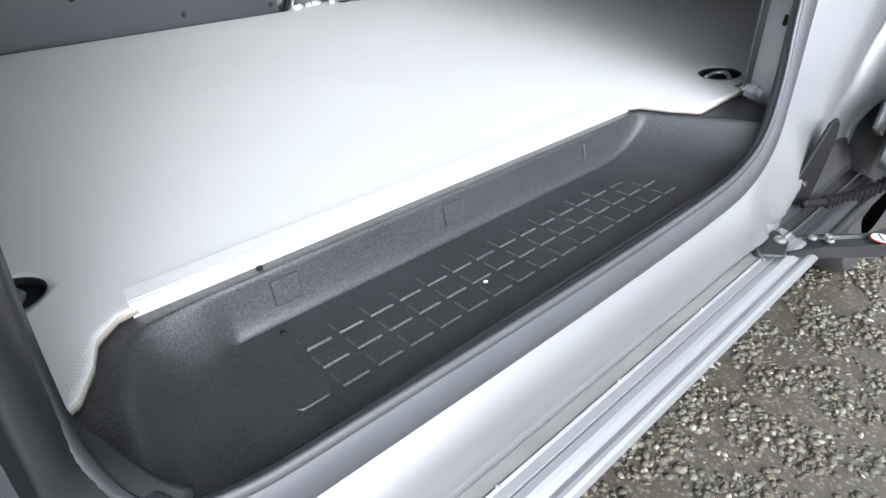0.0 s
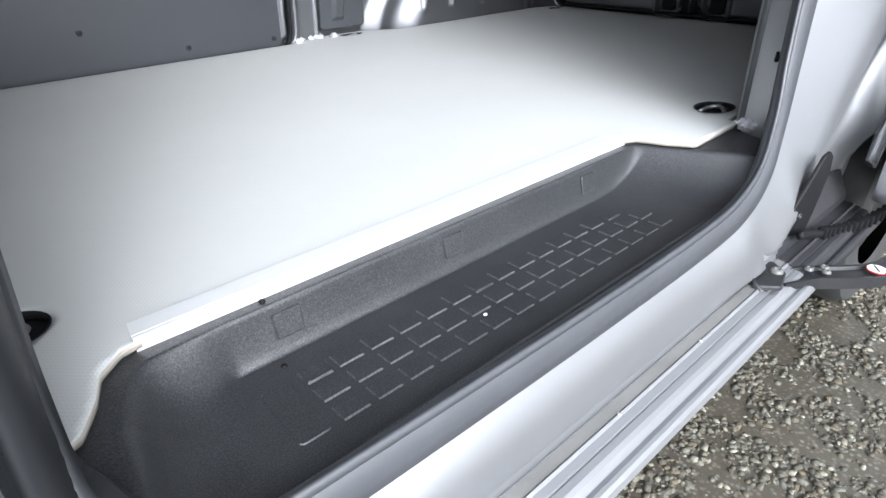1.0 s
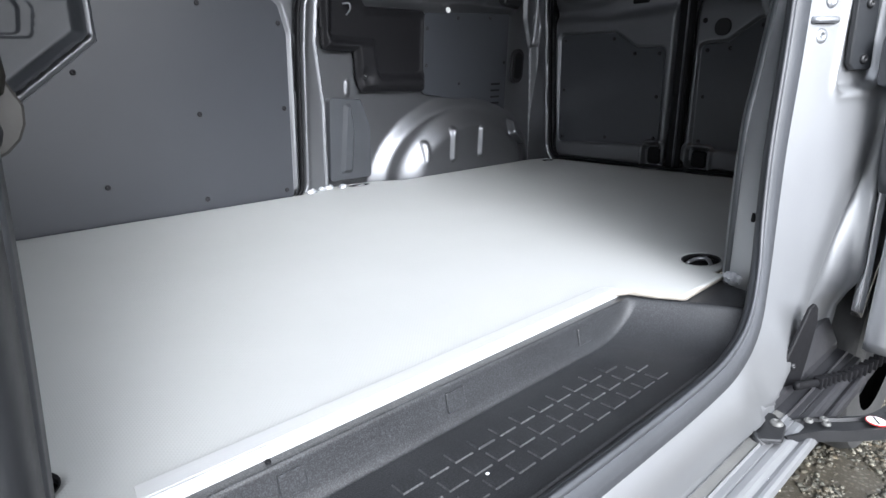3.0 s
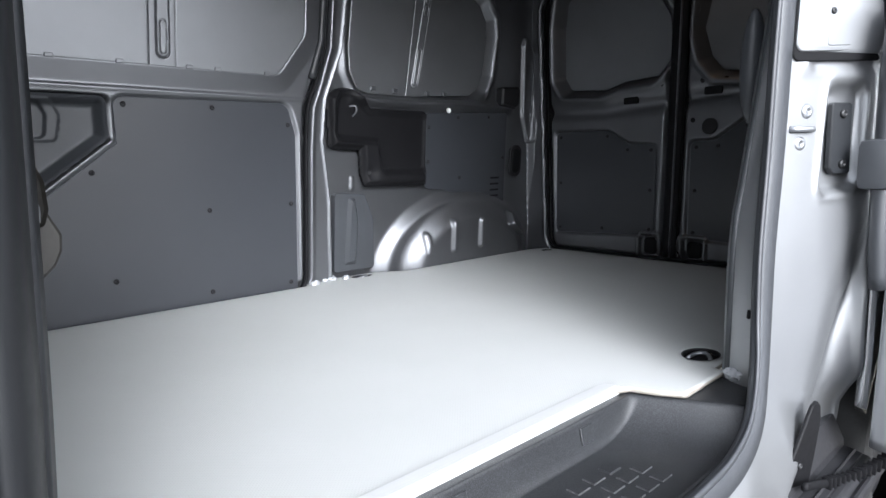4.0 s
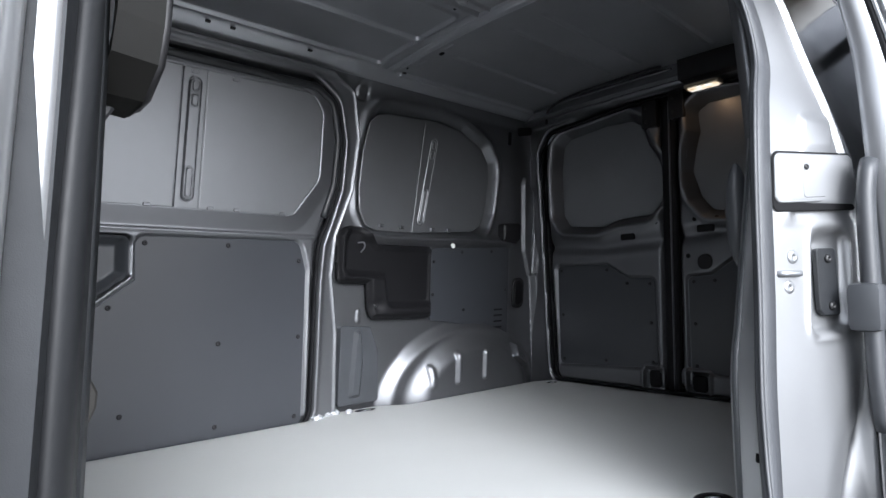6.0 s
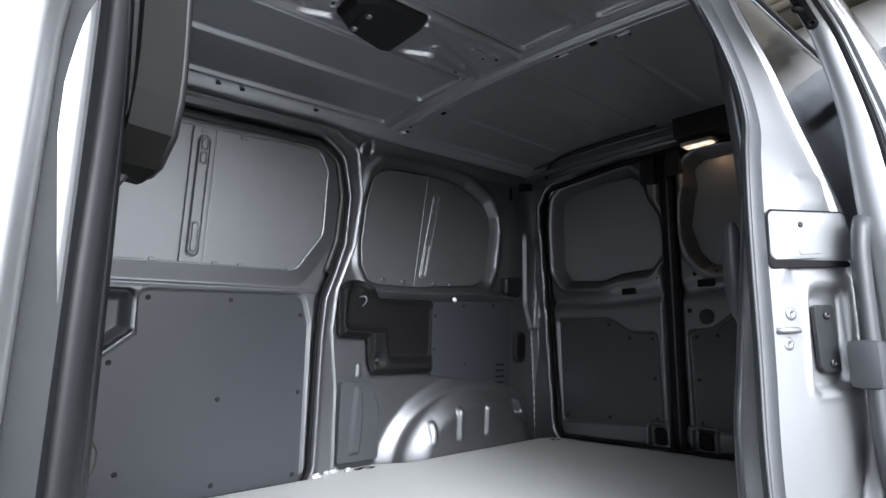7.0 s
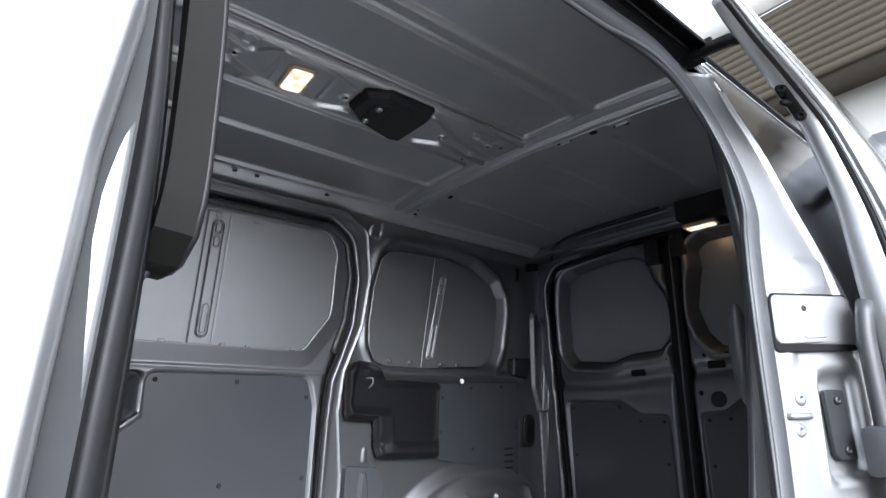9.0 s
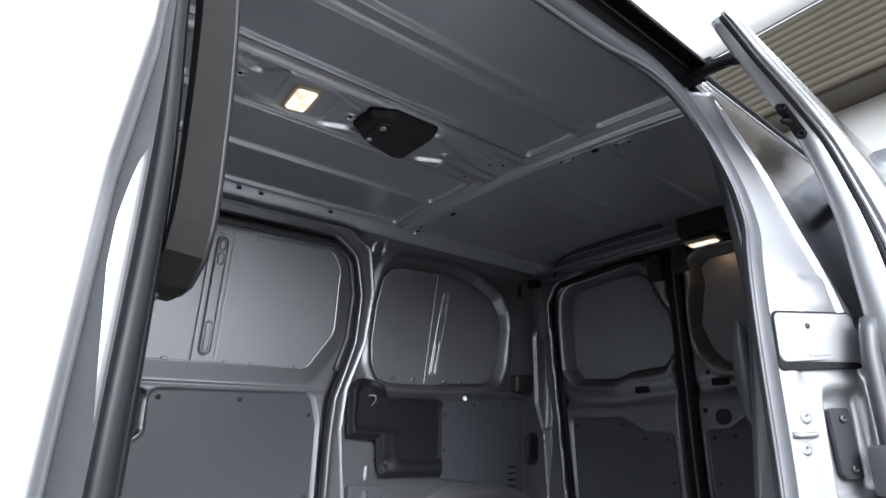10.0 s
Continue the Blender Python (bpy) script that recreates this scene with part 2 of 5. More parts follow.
def inset(pts, r):
    """A polygon moved inwards by r, edge by edge."""
    p = np.array(pts, float)
    area = 0.5 * np.sum(p[:, 0] * np.roll(p[:, 1], -1) - np.roll(p[:, 0], -1) * p[:, 1])
    if area < 0:
        p = p[::-1]
    out = []
    n = len(p)
    for i in range(n):
        a, b, c = p[i - 1], p[i], p[(i + 1) % n]
        d1, d2 = (b - a) / np.linalg.norm(b - a), (c - b) / np.linalg.norm(c - b)
        n1, n2 = np.array((-d1[1], d1[0])), np.array((-d2[1], d2[0]))
        k = 1 + float(n1 @ n2)
        out.append(b + r * (n1 + n2) / max(k, 0.25))
    return np.array(out)


def poly_sd(x, z, pts):
    """Signed distance to a polygon, negative inside."""
    p = np.array(pts, float)
    best = np.full(np.shape(x), 1e9)
    inside = np.zeros(np.shape(x), bool)
    for i in range(len(p)):
        ax, az = p[i]
        bx, bz = p[(i + 1) % len(p)]
        ex, ez = bx - ax, bz - az
        t = np.clip(((x - ax) * ex + (z - az) * ez) / (ex * ex + ez * ez), 0, 1)
        best = np.minimum(best, np.hypot(x - ax - t * ex, z - az - t * ez))
        cross = (az > z) != (bz > z)
        with np.errstate(divide="ignore", invalid="ignore"):
            inside ^= cross & (x < ax + (z - az) / (ez if ez else 1e-12) * ex)
    return np.where(inside, -best, best)


def rsd(x, z, pts, r):
    """Signed distance to a polygon with corners rounded by r."""
    return poly_sd(x, z, inset(pts, r)) - r


def sheet(name, us, vs, place, mat, parent=None, label="", keep=None, thick=0.0, rim=None, flip=False):
    """A pressed sheet over a grid of (u, v); keep is a signed distance, negative where the sheet stays."""
    us, vs = np.array(us), np.array(vs)
    U, V = np.meshgrid(us, vs, indexing="ij")
    n, m = U.shape
    idx = np.arange(n * m).reshape(n, m)
    quads = np.stack([idx[:-1, :-1], idx[1:, :-1], idx[1:, 1:], idx[:-1, 1:]], -1).reshape(-1, 4)
    if keep is not None:
        mid_u, mid_v = (U[:-1, :-1] + U[1:, 1:]) / 2, (V[:-1, :-1] + V[1:, 1:]) / 2
        ok = (keep(mid_u, mid_v) < 0).reshape(-1)
        used, lost = np.zeros(n * m, bool), np.zeros(n * m, bool)
        used[quads[ok].reshape(-1)] = True
        lost[quads[~ok].reshape(-1)] = True
        edge = (used & lost).reshape(n, m)
        for _ in range(2):
            e = 1e-4
            d = keep(U, V)
            gu, gv = (keep(U + e, V) - d) / e, (keep(U, V + e) - d) / e
            g2 = np.maximum(gu * gu + gv * gv, 0.25)
            U, V = np.where(edge, U - d * gu / g2, U), np.where(edge, V - d * gv / g2, V)
        quads = quads[ok]
    X, Y, Z = place(U, V)
    co = np.stack(np.broadcast_arrays(X, Y, Z), -1).reshape(-1, 3)
    if flip:
        quads = quads[:, ::-1]
    live = np.unique(quads)
    remap = np.full(n * m, -1)
    remap[live] = np.arange(len(live))
    me = bpy.data.meshes.new(name)
    me.from_pydata(co[live].tolist(), [], remap[quads].tolist())
    ob = finish(name, me, mat, parent, label)
    if thick:
        s = ob.modifiers.new("thickness", "SOLIDIFY")
        s.thickness, s.offset = thick, -1.0
        if rim is not None:
            s.material_offset_rim = rim
    return ob


def arc_outline(pts, r, steps=5):
    """The outline of a polygon with rounded corners."""
    c = inset(pts, r)
    n = len(c)
    out = []
    for i in range(n):
        a, b, d = c[i - 1], c[i], c[(i + 1) % n]
        d1, d2 = b - a, d - b
        t1, t2 = math.atan2(d1[1], d1[0]) - math.pi / 2, math.atan2(d2[1], d2[0]) - math.pi / 2
        turn = (t2 - t1 + math.pi) % (2 * math.pi) - math.pi
        k = steps if turn > 0.05 else 0
        for j in range(k + 1):
            t = t1 + turn * (j / k if k else 0.5)
            out.append((b[0] + r * math.cos(t), b[1] + r * math.sin(t)))
    return out


def slab(name, pts, r, place, depth, mat, parent=None, label="", edge=0.002):
    """A rounded plate: place(a, b, h) gives the point at height h over the surface."""
    ring = arc_outline(pts, r)
    inner = arc_outline(inset(pts, edge), max(r - edge, 0.0005))
    bm = bmesh.new()
    levels = [(ring, 0.0), (ring, depth - edge), (inner, depth)]
    loops = [[bm.verts.new(place(a, b, h)) for a, b in rg] for rg, h in levels]
    for lo, hi in zip(loops, loops[1:]):
        for i in range(len(lo)):
            j = (i + 1) % len(lo)
            bm.faces.new((lo[i], lo[j], hi[j], hi[i]))
    bm.faces.new(loops[-1])
    bm.faces.new(loops[0][::-1])
    bmesh.ops.recalc_face_normals(bm, faces=bm.faces[:])
    return part(name, bm, mat, parent, label, smooth=True, angle=30)


def glide(pts, step):
    """Catmull-Rom points along a path of tuples of any length, about step apart."""
    p = np.array(pts, float)
    p = np.vstack([2 * p[0] - p[1], p, 2 * p[-1] - p[-2]])
    out = []
    for i in range(1, len(p) - 2):
        a, b, c, d = p[i - 1:i + 3]
        k = max(1, int(round(np.linalg.norm((c - b)[:3]) / step)))
        for j in range(k):
            t = j / k
            out.append(0.5 * (2 * b + (c - a) * t + (2 * a - 5 * b + 4 * c - d) * t * t + (3 * b - a - 3 * c + d) * t ** 3))
    out.append(p[-2])
    return np.array(out)


def sweep(name, path, sides, section, mat, parent=None, label="", closed=True, caps=True, smooth=True):
    """A section of (along side, along normal) pairs carried along a path."""
    path = np.array(path, float)
    sides = np.broadcast_to(np.array(sides, float), path.shape).copy()
    tan = np.gradient(path, axis=0)
    tan /= np.linalg.norm(tan, axis=1, keepdims=True)
    sides -= np.sum(sides * tan, 1, keepdims=True) * tan
    sides /= np.linalg.norm(sides, axis=1, keepdims=True)
    nor = np.cross(tan, sides)
    sec = np.array(section, float)
    co = path[:, None, :] + sec[None, :, :1] * sides[:, None, :] + sec[None, :, 1:] * nor[:, None, :]
    n, k = co.shape[:2]
    idx = np.arange(n * k).reshape(n, k)
    nxt = np.roll(idx, -1, 1) if closed else idx[:, 1:]
    cur = idx if closed else idx[:, :-1]
    quads = np.stack([cur[:-1], nxt[:-1], nxt[1:], cur[1:]], -1).reshape(-1, 4).tolist()
    if closed and caps:
        quads += [idx[0][::-1].tolist(), idx[-1].tolist()]
    me = bpy.data.meshes.new(name)
    me.from_pydata(co.reshape(-1, 3).tolist(), [], quads)
    bm = bmesh.new()
    bm.from_mesh(me)
    bmesh.ops.recalc_face_normals(bm, faces=bm.faces[:])
    bm.to_mesh(me)
    bm.free()
    return finish(name, me, mat, parent, label, smooth)


def oval(a, b, n=14):
    return [(a * math.cos(2 * math.pi * i / n), b * math.sin(2 * math.pi * i / n)) for i in range(n)]


def box(name, centre, size, mat, parent=None, label="", turn=None, bevel=0.003):
    bm = bmesh.new()
    bmesh.ops.create_cube(bm, size=1.0)
    bmesh.ops.scale(bm, vec=size, verts=bm.verts[:])
    if bevel:
        bmesh.ops.bevel(bm, geom=bm.edges[:], offset=bevel, segments=2, affect="EDGES", profile=0.6)
    if turn is not None:
        bmesh.ops.transform(bm, matrix=turn, verts=bm.verts[:])
    bmesh.ops.translate(bm, vec=centre, verts=bm.verts[:])
    return part(name, bm, mat, parent, label, smooth=True, angle=50)


def stud_mesh(name, r, h, socket):
    """A low domed head with a recessed drive, along +z."""
    bm = bmesh.new()
    prof = [(r, 0), (r, h * 0.35), (r * 0.86, h * 0.8), (r * 0.55, h), (socket * 1.05, h)]
    if socket > 0:
        prof += [(socket, h * 0.45)]
    n = 14
    rings = [[bm.verts.new((a * math.cos(2 * math.pi * i / n), a * math.sin(2 * math.pi * i / n), b)) for i in range(n)] for a, b in prof]
    for lo, hi in zip(rings, rings[1:]):
        for i in range(n):
            bm.faces.new((lo[i], lo[(i + 1) % n], hi[(i + 1) % n], hi[i]))
    bm.faces.new(rings[-1])
    me = bpy.data.meshes.new(name)
    bm.normal_update()
    for f in bm.faces:
        f.smooth = True
    bm.to_mesh(me)
    bm.free()
    return me


STUDS = {}


def stud(at, normal, r, mat, parent, name="screw", h=None, socket=None, label=""):
    key = (round(r, 4), mat.name, socket is None)
    if key not in STUDS:
        me = stud_mesh("screw_head", r, h or r * 0.6, r * 0.4 if socket is None else socket)
        me.materials.append(mat)
        STUDS[key] = me
    ob = new(name, STUDS[key])
    q = Vector(normal).normalized().to_track_quat("Z", "X")
    ob.parent = parent
    ob.matrix_local = Matrix.Translation(at) @ q.to_matrix().to_4x4()
    if label:
        ob["label"] = label
    return ob


def segs(*runs):
    """Grid lines with a step of its own in every run (from, to, step)."""
    out = [runs[0][0]]
    for a, b, step in runs:
        out += list(lin(a, b, step)[1:])
    return np.array(out)


def lin(a, b, step):
    return np.linspace(a, b, max(2, int(round((b - a) / step)) + 1))


# ---- the far side of the load bay ----
def y_door(z):
    lower, upper = 1.21 - 0.06 * z, 1.15 - 0.10 * (z - 0.67)
    k = ease(z - 0.604, 0.022)
    return lower * (1 - k) + upper * k


def y_wall(z):
    return 1.26 - 0.08 * z


DOOR_EDGE = [(-0.50, -0.012), (0.880, -0.012), (0.884, 0.46), (0.893, 0.59), (0.922, 0.67), (0.958, 0.785), (0.968, 0.945), (0.940, 1.075), (0.862, 1.125), (-0.50, 1.115)]
FLANGE = [(-0.50, -0.03), (0.990, -0.03), (0.984, 0.285), (0.958, 0.48), (0.969, 0.615), (1.030, 0.775), (1.052, 0.966), (1.025, 1.135), (0.924, 1.180), (-0.50, 1.170)]
BOARD_EDGE = [(-0.42, -0.02), (0.846, -0.02), (0.849, 0.500), (0.826, 0.580), (0.806, 0.595), (0.323, 0.591), (0.323, 0.470), (0.06, 0.262), (-0.42, 0.262)]
WINDOW_EDGE = [(-0.40, 0.668), (0.786, 0.671), (0.880, 0.800), (0.886, 1.020), (0.847, 1.084), (-0.40, 1.066)]


def on_door(proud):
    return lambda x, z, h=0.0: (x, float(y_door(np.float64(z))) - proud - h, z)


def far_door():
    t = thing("sliding_door", "closed grey steel sliding door with trim board inside", "van door")

    def place(x, z):
        board, pane = rsd(x, z, BOARD_EDGE, 0.03), rsd(x, z, WINDOW_EDGE, 0.05)
        edge = rsd(x, z, DOOR_EDGE, 0.05)
        high = ease(z - 0.604, 0.022)
        p = 0.012 * ease(board - 0.004, 0.008) * (1 - high) - 0.036 * ease(edge + 0.015, 0.014) * (1 - high)
        # shoulder that falls back to the blanking panel
        p = p + high * (-0.16 * np.clip(pane, 0, 0.052) + 0.007 * hump(z - 0.607, 0.008) - 0.03 * ease(edge + 0.010, 0.03) - 0.022 * (1 - ease(pane + 0.008, 0.008)))
        pocket = rsd(x, z, [(-0.40, 0.276), (0.050, 0.276), (0.313, 0.480), (0.313, 0.592), (-0.40, 0.592)], 0.02)
        p = p - 0.055 * (1 - ease(pocket, 0.006))
        return x, y_door(z) - p, z

    sheet("door_frame", lin(-0.50, 1.0, 0.006), segs((-0.02, 0.59, 0.006), (0.59, 0.68, 0.0025), (0.68, 1.135, 0.006)), place, INNER, t, keep=lambda x, z: rsd(x, z, DOOR_EDGE, 0.05), thick=0.03)
    board = slab("trim_board", BOARD_EDGE, 0.03, on_door(-0.004), 0.007, BOARD, t, "dark grey trim board")
    for x, z in [(0.349, 0.571), (0.263, 0.394), (0.563, 0.277), (0.585, 0.572), (0.828, 0.281), (0.821, 0.022), (0.823, 0.53), (0.30, 0.10), (0.56, 0.03)]:
        stud(on_door(0.003)(x, z), (0, -1, 0), 0.0075, BLACK, board, "screw", label="black plastic screw")

    # blanking panel in the window opening, with a pressed upright stiffener
    def pane_place(x, z):
        lean = 0.452 + 0.030 * (z - 0.70)
        slot = rsd(x - lean, z, [(-0.0165, 0.695), (0.0165, 0.695), (0.0165, 1.048), (-0.0165, 1.048)], 0.0160)
        p = -0.001 + 0.0035 * (1 - ease(slot, 0.003)) - 0.0120 * (1 - ease(np.abs(slot) - 0.0020, 0.0016))
        for z0, z1 in ((0.705, 0.79), (0.965, 1.00), (1.008, 1.040)):
            s = rsd(x - lean, z, [(-0.0085, z0), (0.0085, z0), (0.0085, z1), (-0.0085, z1)], 0.008)
            p = p - 0.0080 * (1 - ease(np.abs(s) - 0.0012, 0.0016)) + 0.002 * (1 - ease(s, 0.002))
        p = p - 0.0100 * hump(x - lean + 0.036, 0.0016) - 0.0025 * hump(x - lean - 0.034, 0.0014)
        return x, y_door(z) - p, z

    sheet("blank_panel", segs((-0.40, 0.405, 0.02), (0.405, 0.510, 0.0013), (0.510, 0.77, 0.02), (0.77, 0.90, 0.0045)), lin(0.66, 1.09, 0.0026), pane_place, BLANK, t, "light grey blanking panel", keep=lambda x, z: rsd(x, z, WINDOW_EDGE, 0.05) + 0.003, thick=0.004)
    for x, z in ((0.190, 0.677), (0.345, 0.677), (0.52, 0.678), (0.60, 0.679), (0.75, 0.679), (0.46, 1.064), (0.58, 1.067)):
        slab("clip_tab", [(x - 0.011, z - 0.006), (x + 0.011, z - 0.006), (x + 0.009, z + 0.005), (x - 0.009, z + 0.005)], 0.003, on_door(-0.002), 0.005, BLANK, t)
    rim = [(x, z) for x, z in arc_outline(inset(DOOR_EDGE, 0.020), 0.05) if z > 0.60 and x > -0.40]
    rim = [(-0.40, rim[-1][1] if abs(rim[-1][0]) < 0.9 else 1.097)] + sorted(rim, key=lambda q: math.atan2(q[1] - 0.75, q[0] - 0.3), reverse=True)
    sweep("rim_seal", glide([(x, float(y_door(np.float64(z))) + 0.003, z) for x, z in rim], 0.02), (0, 1, 0), oval(0.009, 0.013), RUBBER, t, "dark rubber round the upper door")
    # dished lining of the handle pocket, with the handle bowl
    ring = [(-0.40, 0.280), (0.048, 0.280), (0.310, 0.482), (0.310, 0.590), (-0.40, 0.590)]

    def lining_place(x, z):
        k = -rsd(x, z, ring, 0.02)
        bowl = rsd(x, z, [(0.06, 0.472), (0.200, 0.472), (0.212, 0.540), (0.190, 0.582), (0.06, 0.582)], 0.02)
        y = y_door(z) + 0.002 + 0.036 * ease(k - 0.014, 0.030) - 0.006 * (1 - ease(bowl, 0.005)) + 0.006 * (1 - ease(np.abs(bowl + 0.001) - 0.001, 0.003))
        grip = rsd(x, z, [(0.06, 0.482), (0.172, 0.482), (0.180, 0.540), (0.164, 0.574), (0.06, 0.574)], 0.015)
        return x, y + 0.010 * (1 - ease(grip, 0.006)), z

    lining = sheet("pocket_lining", lin(-0.30, 0.312, 0.0035), lin(0.278, 0.592, 0.0035), lining_place, GREYPL, t, "dark grey lining of the handle pocket", keep=lambda x, z: rsd(x, z, ring, 0.02))
    slab("handle", [(0.07, 0.490), (0.130, 0.490), (0.140, 0.566), (0.07, 0.566)], 0.012, on_door(-0.046), 0.022, BLACK, lining, "black plastic door handle")
    return t


far_door()
gap_path = [(x, float(y_wall(np.float64(z))) - 0.028, z) for x, z in arc_outline(inset(DOOR_EDGE, -0.010), 0.05)]
gap_path = [p for p in gap_path if p[0] > -0.45 and (p[2] > 0.0 or p[0] > 0.8)]
gap_path.sort(key=lambda p: math.atan2(p[2] - 0.5, p[0] - 0.2))
tagged(sweep("door_gap_seal", glide(gap_path, 0.02), (0, 1, 0), oval(0.010, 0.007), DARK), "black rubber seal round a closed door", "door seal")

QWIN = [(1.140, 0.679), (1.112, 0.730), (1.107, 0.810), (1.120, 0.950), (1.145, 1.050), (1.175, 1.080), (1.217, 1.091), (1.463, 1.103), (1.600, 1.085), (1.725, 1.028), (1.763, 0.975), (1.772, 0.919), (1.752, 0.767), (1.728, 0.712), (1.690, 0.689), (1.396, 0.668), (1.180, 0.668)]


def wall_far():
    def place(x, z):
        fl, win = rsd(x, z, FLANGE, 0.05), rsd(x, z, QWIN, 0.016)
        p = 0.040 * (1 - ease(fl, 0.012)) + 0.006 * hump(fl + 0.004, 0.008)
        door = rsd(x, z, DOOR_EDGE, 0.05)
        p = p + 0.006 * hump(door - 0.026, 0.009) - 0.035 * (1 - ease(door - 0.014, 0.012))
        behind = ease(x - 1.02, 0.06)
        p = p - 0.052 * (1 - ease(win - 0.020, 0.045)) * behind
        p = p + 0.010 * hump(win - 0.052, 0.014) * behind * ease(z - 0.62, 0.05)
        p = p + 0.022 * hump(z - 0.632, 0.020) * ease(x - 1.09, 0.06) * (1 - ease(x - 1.93, 0.06))
        # wheel arch: a wide bulge, a taller one on it, upright ribs
        r1 = np.hypot((x - 1.645) / 0.455, (z + 0.03) / 0.318)
        r2 = np.hypot((x - 1.660) / 0.365, (z + 0.03) / 0.268)
        p = p + 0.036 * (1 - ease(r1 - 0.96, 0.17)) + 0.050 * (1 - ease(r2 - 0.90, 0.32))
        for xc, z0, z1 in ((1.402, 0.045, 0.130), (1.535, 0.045, 0.175), (1.690, 0.05, 0.170)):
            rib = rsd(x, z, [(xc - 0.013, z0), (xc + 0.013, z0), (xc + 0.013, z1), (xc - 0.013, z1)], 0.012)
            p = p + (0.014 if xc > 1.5 else 0.007) * (1 - ease(rib, 0.016))
        fin = rsd(x, z, [(1.868, 0.128), (1.896, 0.188), (1.968, 0.075)], 0.006)
        p = p + 0.040 * (1 - ease(fin, 0.014)) * ease(x + 0.5 * z - 1.935, 0.05)
        tab = rsd(x, z, [(1.085, 0.312), (1.103, 0.312), (1.101, 0.360), (1.087, 0.360)], 0.007)
        p = p + 0.004 * (1 - ease(tab, 0.010))
        # corner post with its long swage
        post = x - np.interp(z, [0.0, 0.5, 0.70, 0.85, 1.25], [2.121, 2.068, 2.078, 2.076, 2.055])
        p = p + 0.028 * ease(post + 0.010, 0.022) + 0.012 * hump(post, 0.008)
        swage = rsd(x, z, [(2.046, 0.490), (2.062, 0.490), (2.078, 0.76), (2.068, 0.85), (1.998, 0.945), (1.986, 0.90), (2.004, 0.60)], 0.010)
        p = p + 0.018 * (1 - ease(swage, 0.022)) + 0.006 * hump(swage, 0.005)
        dent = rsd(x, z, [(1.05, 1.125), (1.10, 1.125), (1.10, 1.175), (1.05, 1.175)], 0.018)
        p = p - 0.006 * hump(dent, 0.006)
        curl = ease(z - 1.19, 0.09)
        return x, y_wall(z) - p - 0.07 * curl, z

    return sheet("wall_far", lin(-0.50, 2.13, 0.0040), lin(-0.03, 1.235, 0.0040), place, INNER, None, keep=lambda x, z: -rsd(x, z, DOOR_EDGE, 0.05) + 0.006, thick=0.04)


tagged(wall_far(), "pressed steel side wall with wheel arch, silver darkened for shade", "van wall", kind="structure")


def on_wall(proud):
    return lambda x, z, h=0.0: (x, float(y_wall(np.float64(z))) - proud - h, z)


def blank_quarter():
    t = thing("window_blank", "grey blanking panel in a rear quarter window opening", "panel")

    def place(x, z):
        lean = 1.396 + 0.183 * (z - 0.70)
        slot = rsd(x - lean, z, [(-0.0165, 0.690), (0.0165, 0.690), (0.0165, 1.040), (-0.0165, 1.040)], 0.0160)
        p = -0.028 + 0.002 * (1 - ease(slot, 0.004)) - 0.0025 * (1 - ease(np.abs(slot) - 0.0018, 0.002))
        for z0, z1 in ((0.70, 0.83), (0.955, 0.990), (0.998, 1.030)):
            s = rsd(x - lean, z, [(-0.009, z0), (0.009, z0), (0.009, z1), (-0.009, z1)], 0.0085)
            p = p - 0.003 * (1 - ease(np.abs(s) - 0.0012, 0.002))
        p = p - 0.002 * hump(x - 1.358 - 0.113 * (z - 0.69), 0.0018)
        return x, y_wall(z) - p, z

    sheet("panel", segs((1.08, 1.345, 0.005), (1.345, 1.490, 0.0016), (1.490, 1.80, 0.005)), lin(0.655, 1.125, 0.0035), place, BLANK, t, keep=lambda x, z: rsd(x, z, QWIN, 0.016) - 0.012, thick=0.004)
    for x, z in ((1.20, 0.672), (1.30, 0.67), (1.46, 0.67), (1.55, 0.672)):
        slab("clip_tab", [(x - 0.010, z - 0.006), (x + 0.010, z - 0.006), (x + 0.010, z + 0.008), (x - 0.010, z + 0.008)], 0.002, on_wall(-0.028), 0.010, INNER, t)


blank_quarter()

# black moulded trim, trim board and small fittings of the quarter
t = thing("corner_trim", "black moulded plastic trim above the wheel arch", "trim panel")
TRIM = [(0.985, 0.456), (0.972, 0.630), (1.010, 0.656), (1.089, 0.655), (1.163, 0.592), (1.424, 0.592), (1.426, 0.316), (1.131, 0.322), (1.113, 0.400), (1.108, 0.452)]
TRIM_POCKET = [(1.020, 0.500), (1.026, 0.612), (1.040, 0.640), (1.082, 0.640), (1.158, 0.578), (1.416, 0.578), (1.416, 0.380), (1.218, 0.380), (1.198, 0.490)]


def trim_place(x, z):
    k, e = rsd(x, z, TRIM_POCKET, 0.018), rsd(x, z, TRIM, 0.016)
    p = 0.010 + 0.022 * hump(z - 0.632, 0.020) * ease(x - 1.09, 0.06) + 0.034 * ease(k - 0.010, 0.034) * (1 - 0.55 * ease(e + 0.012, 0.020))
    p = p - 0.016 * hump(np.hypot(x - 1.155, z - 0.372), 0.026) + 0.004 * hump(k, 0.004) * (1 - ease(x - 1.19, 0.02))
    return x, y_wall(z) - p, z


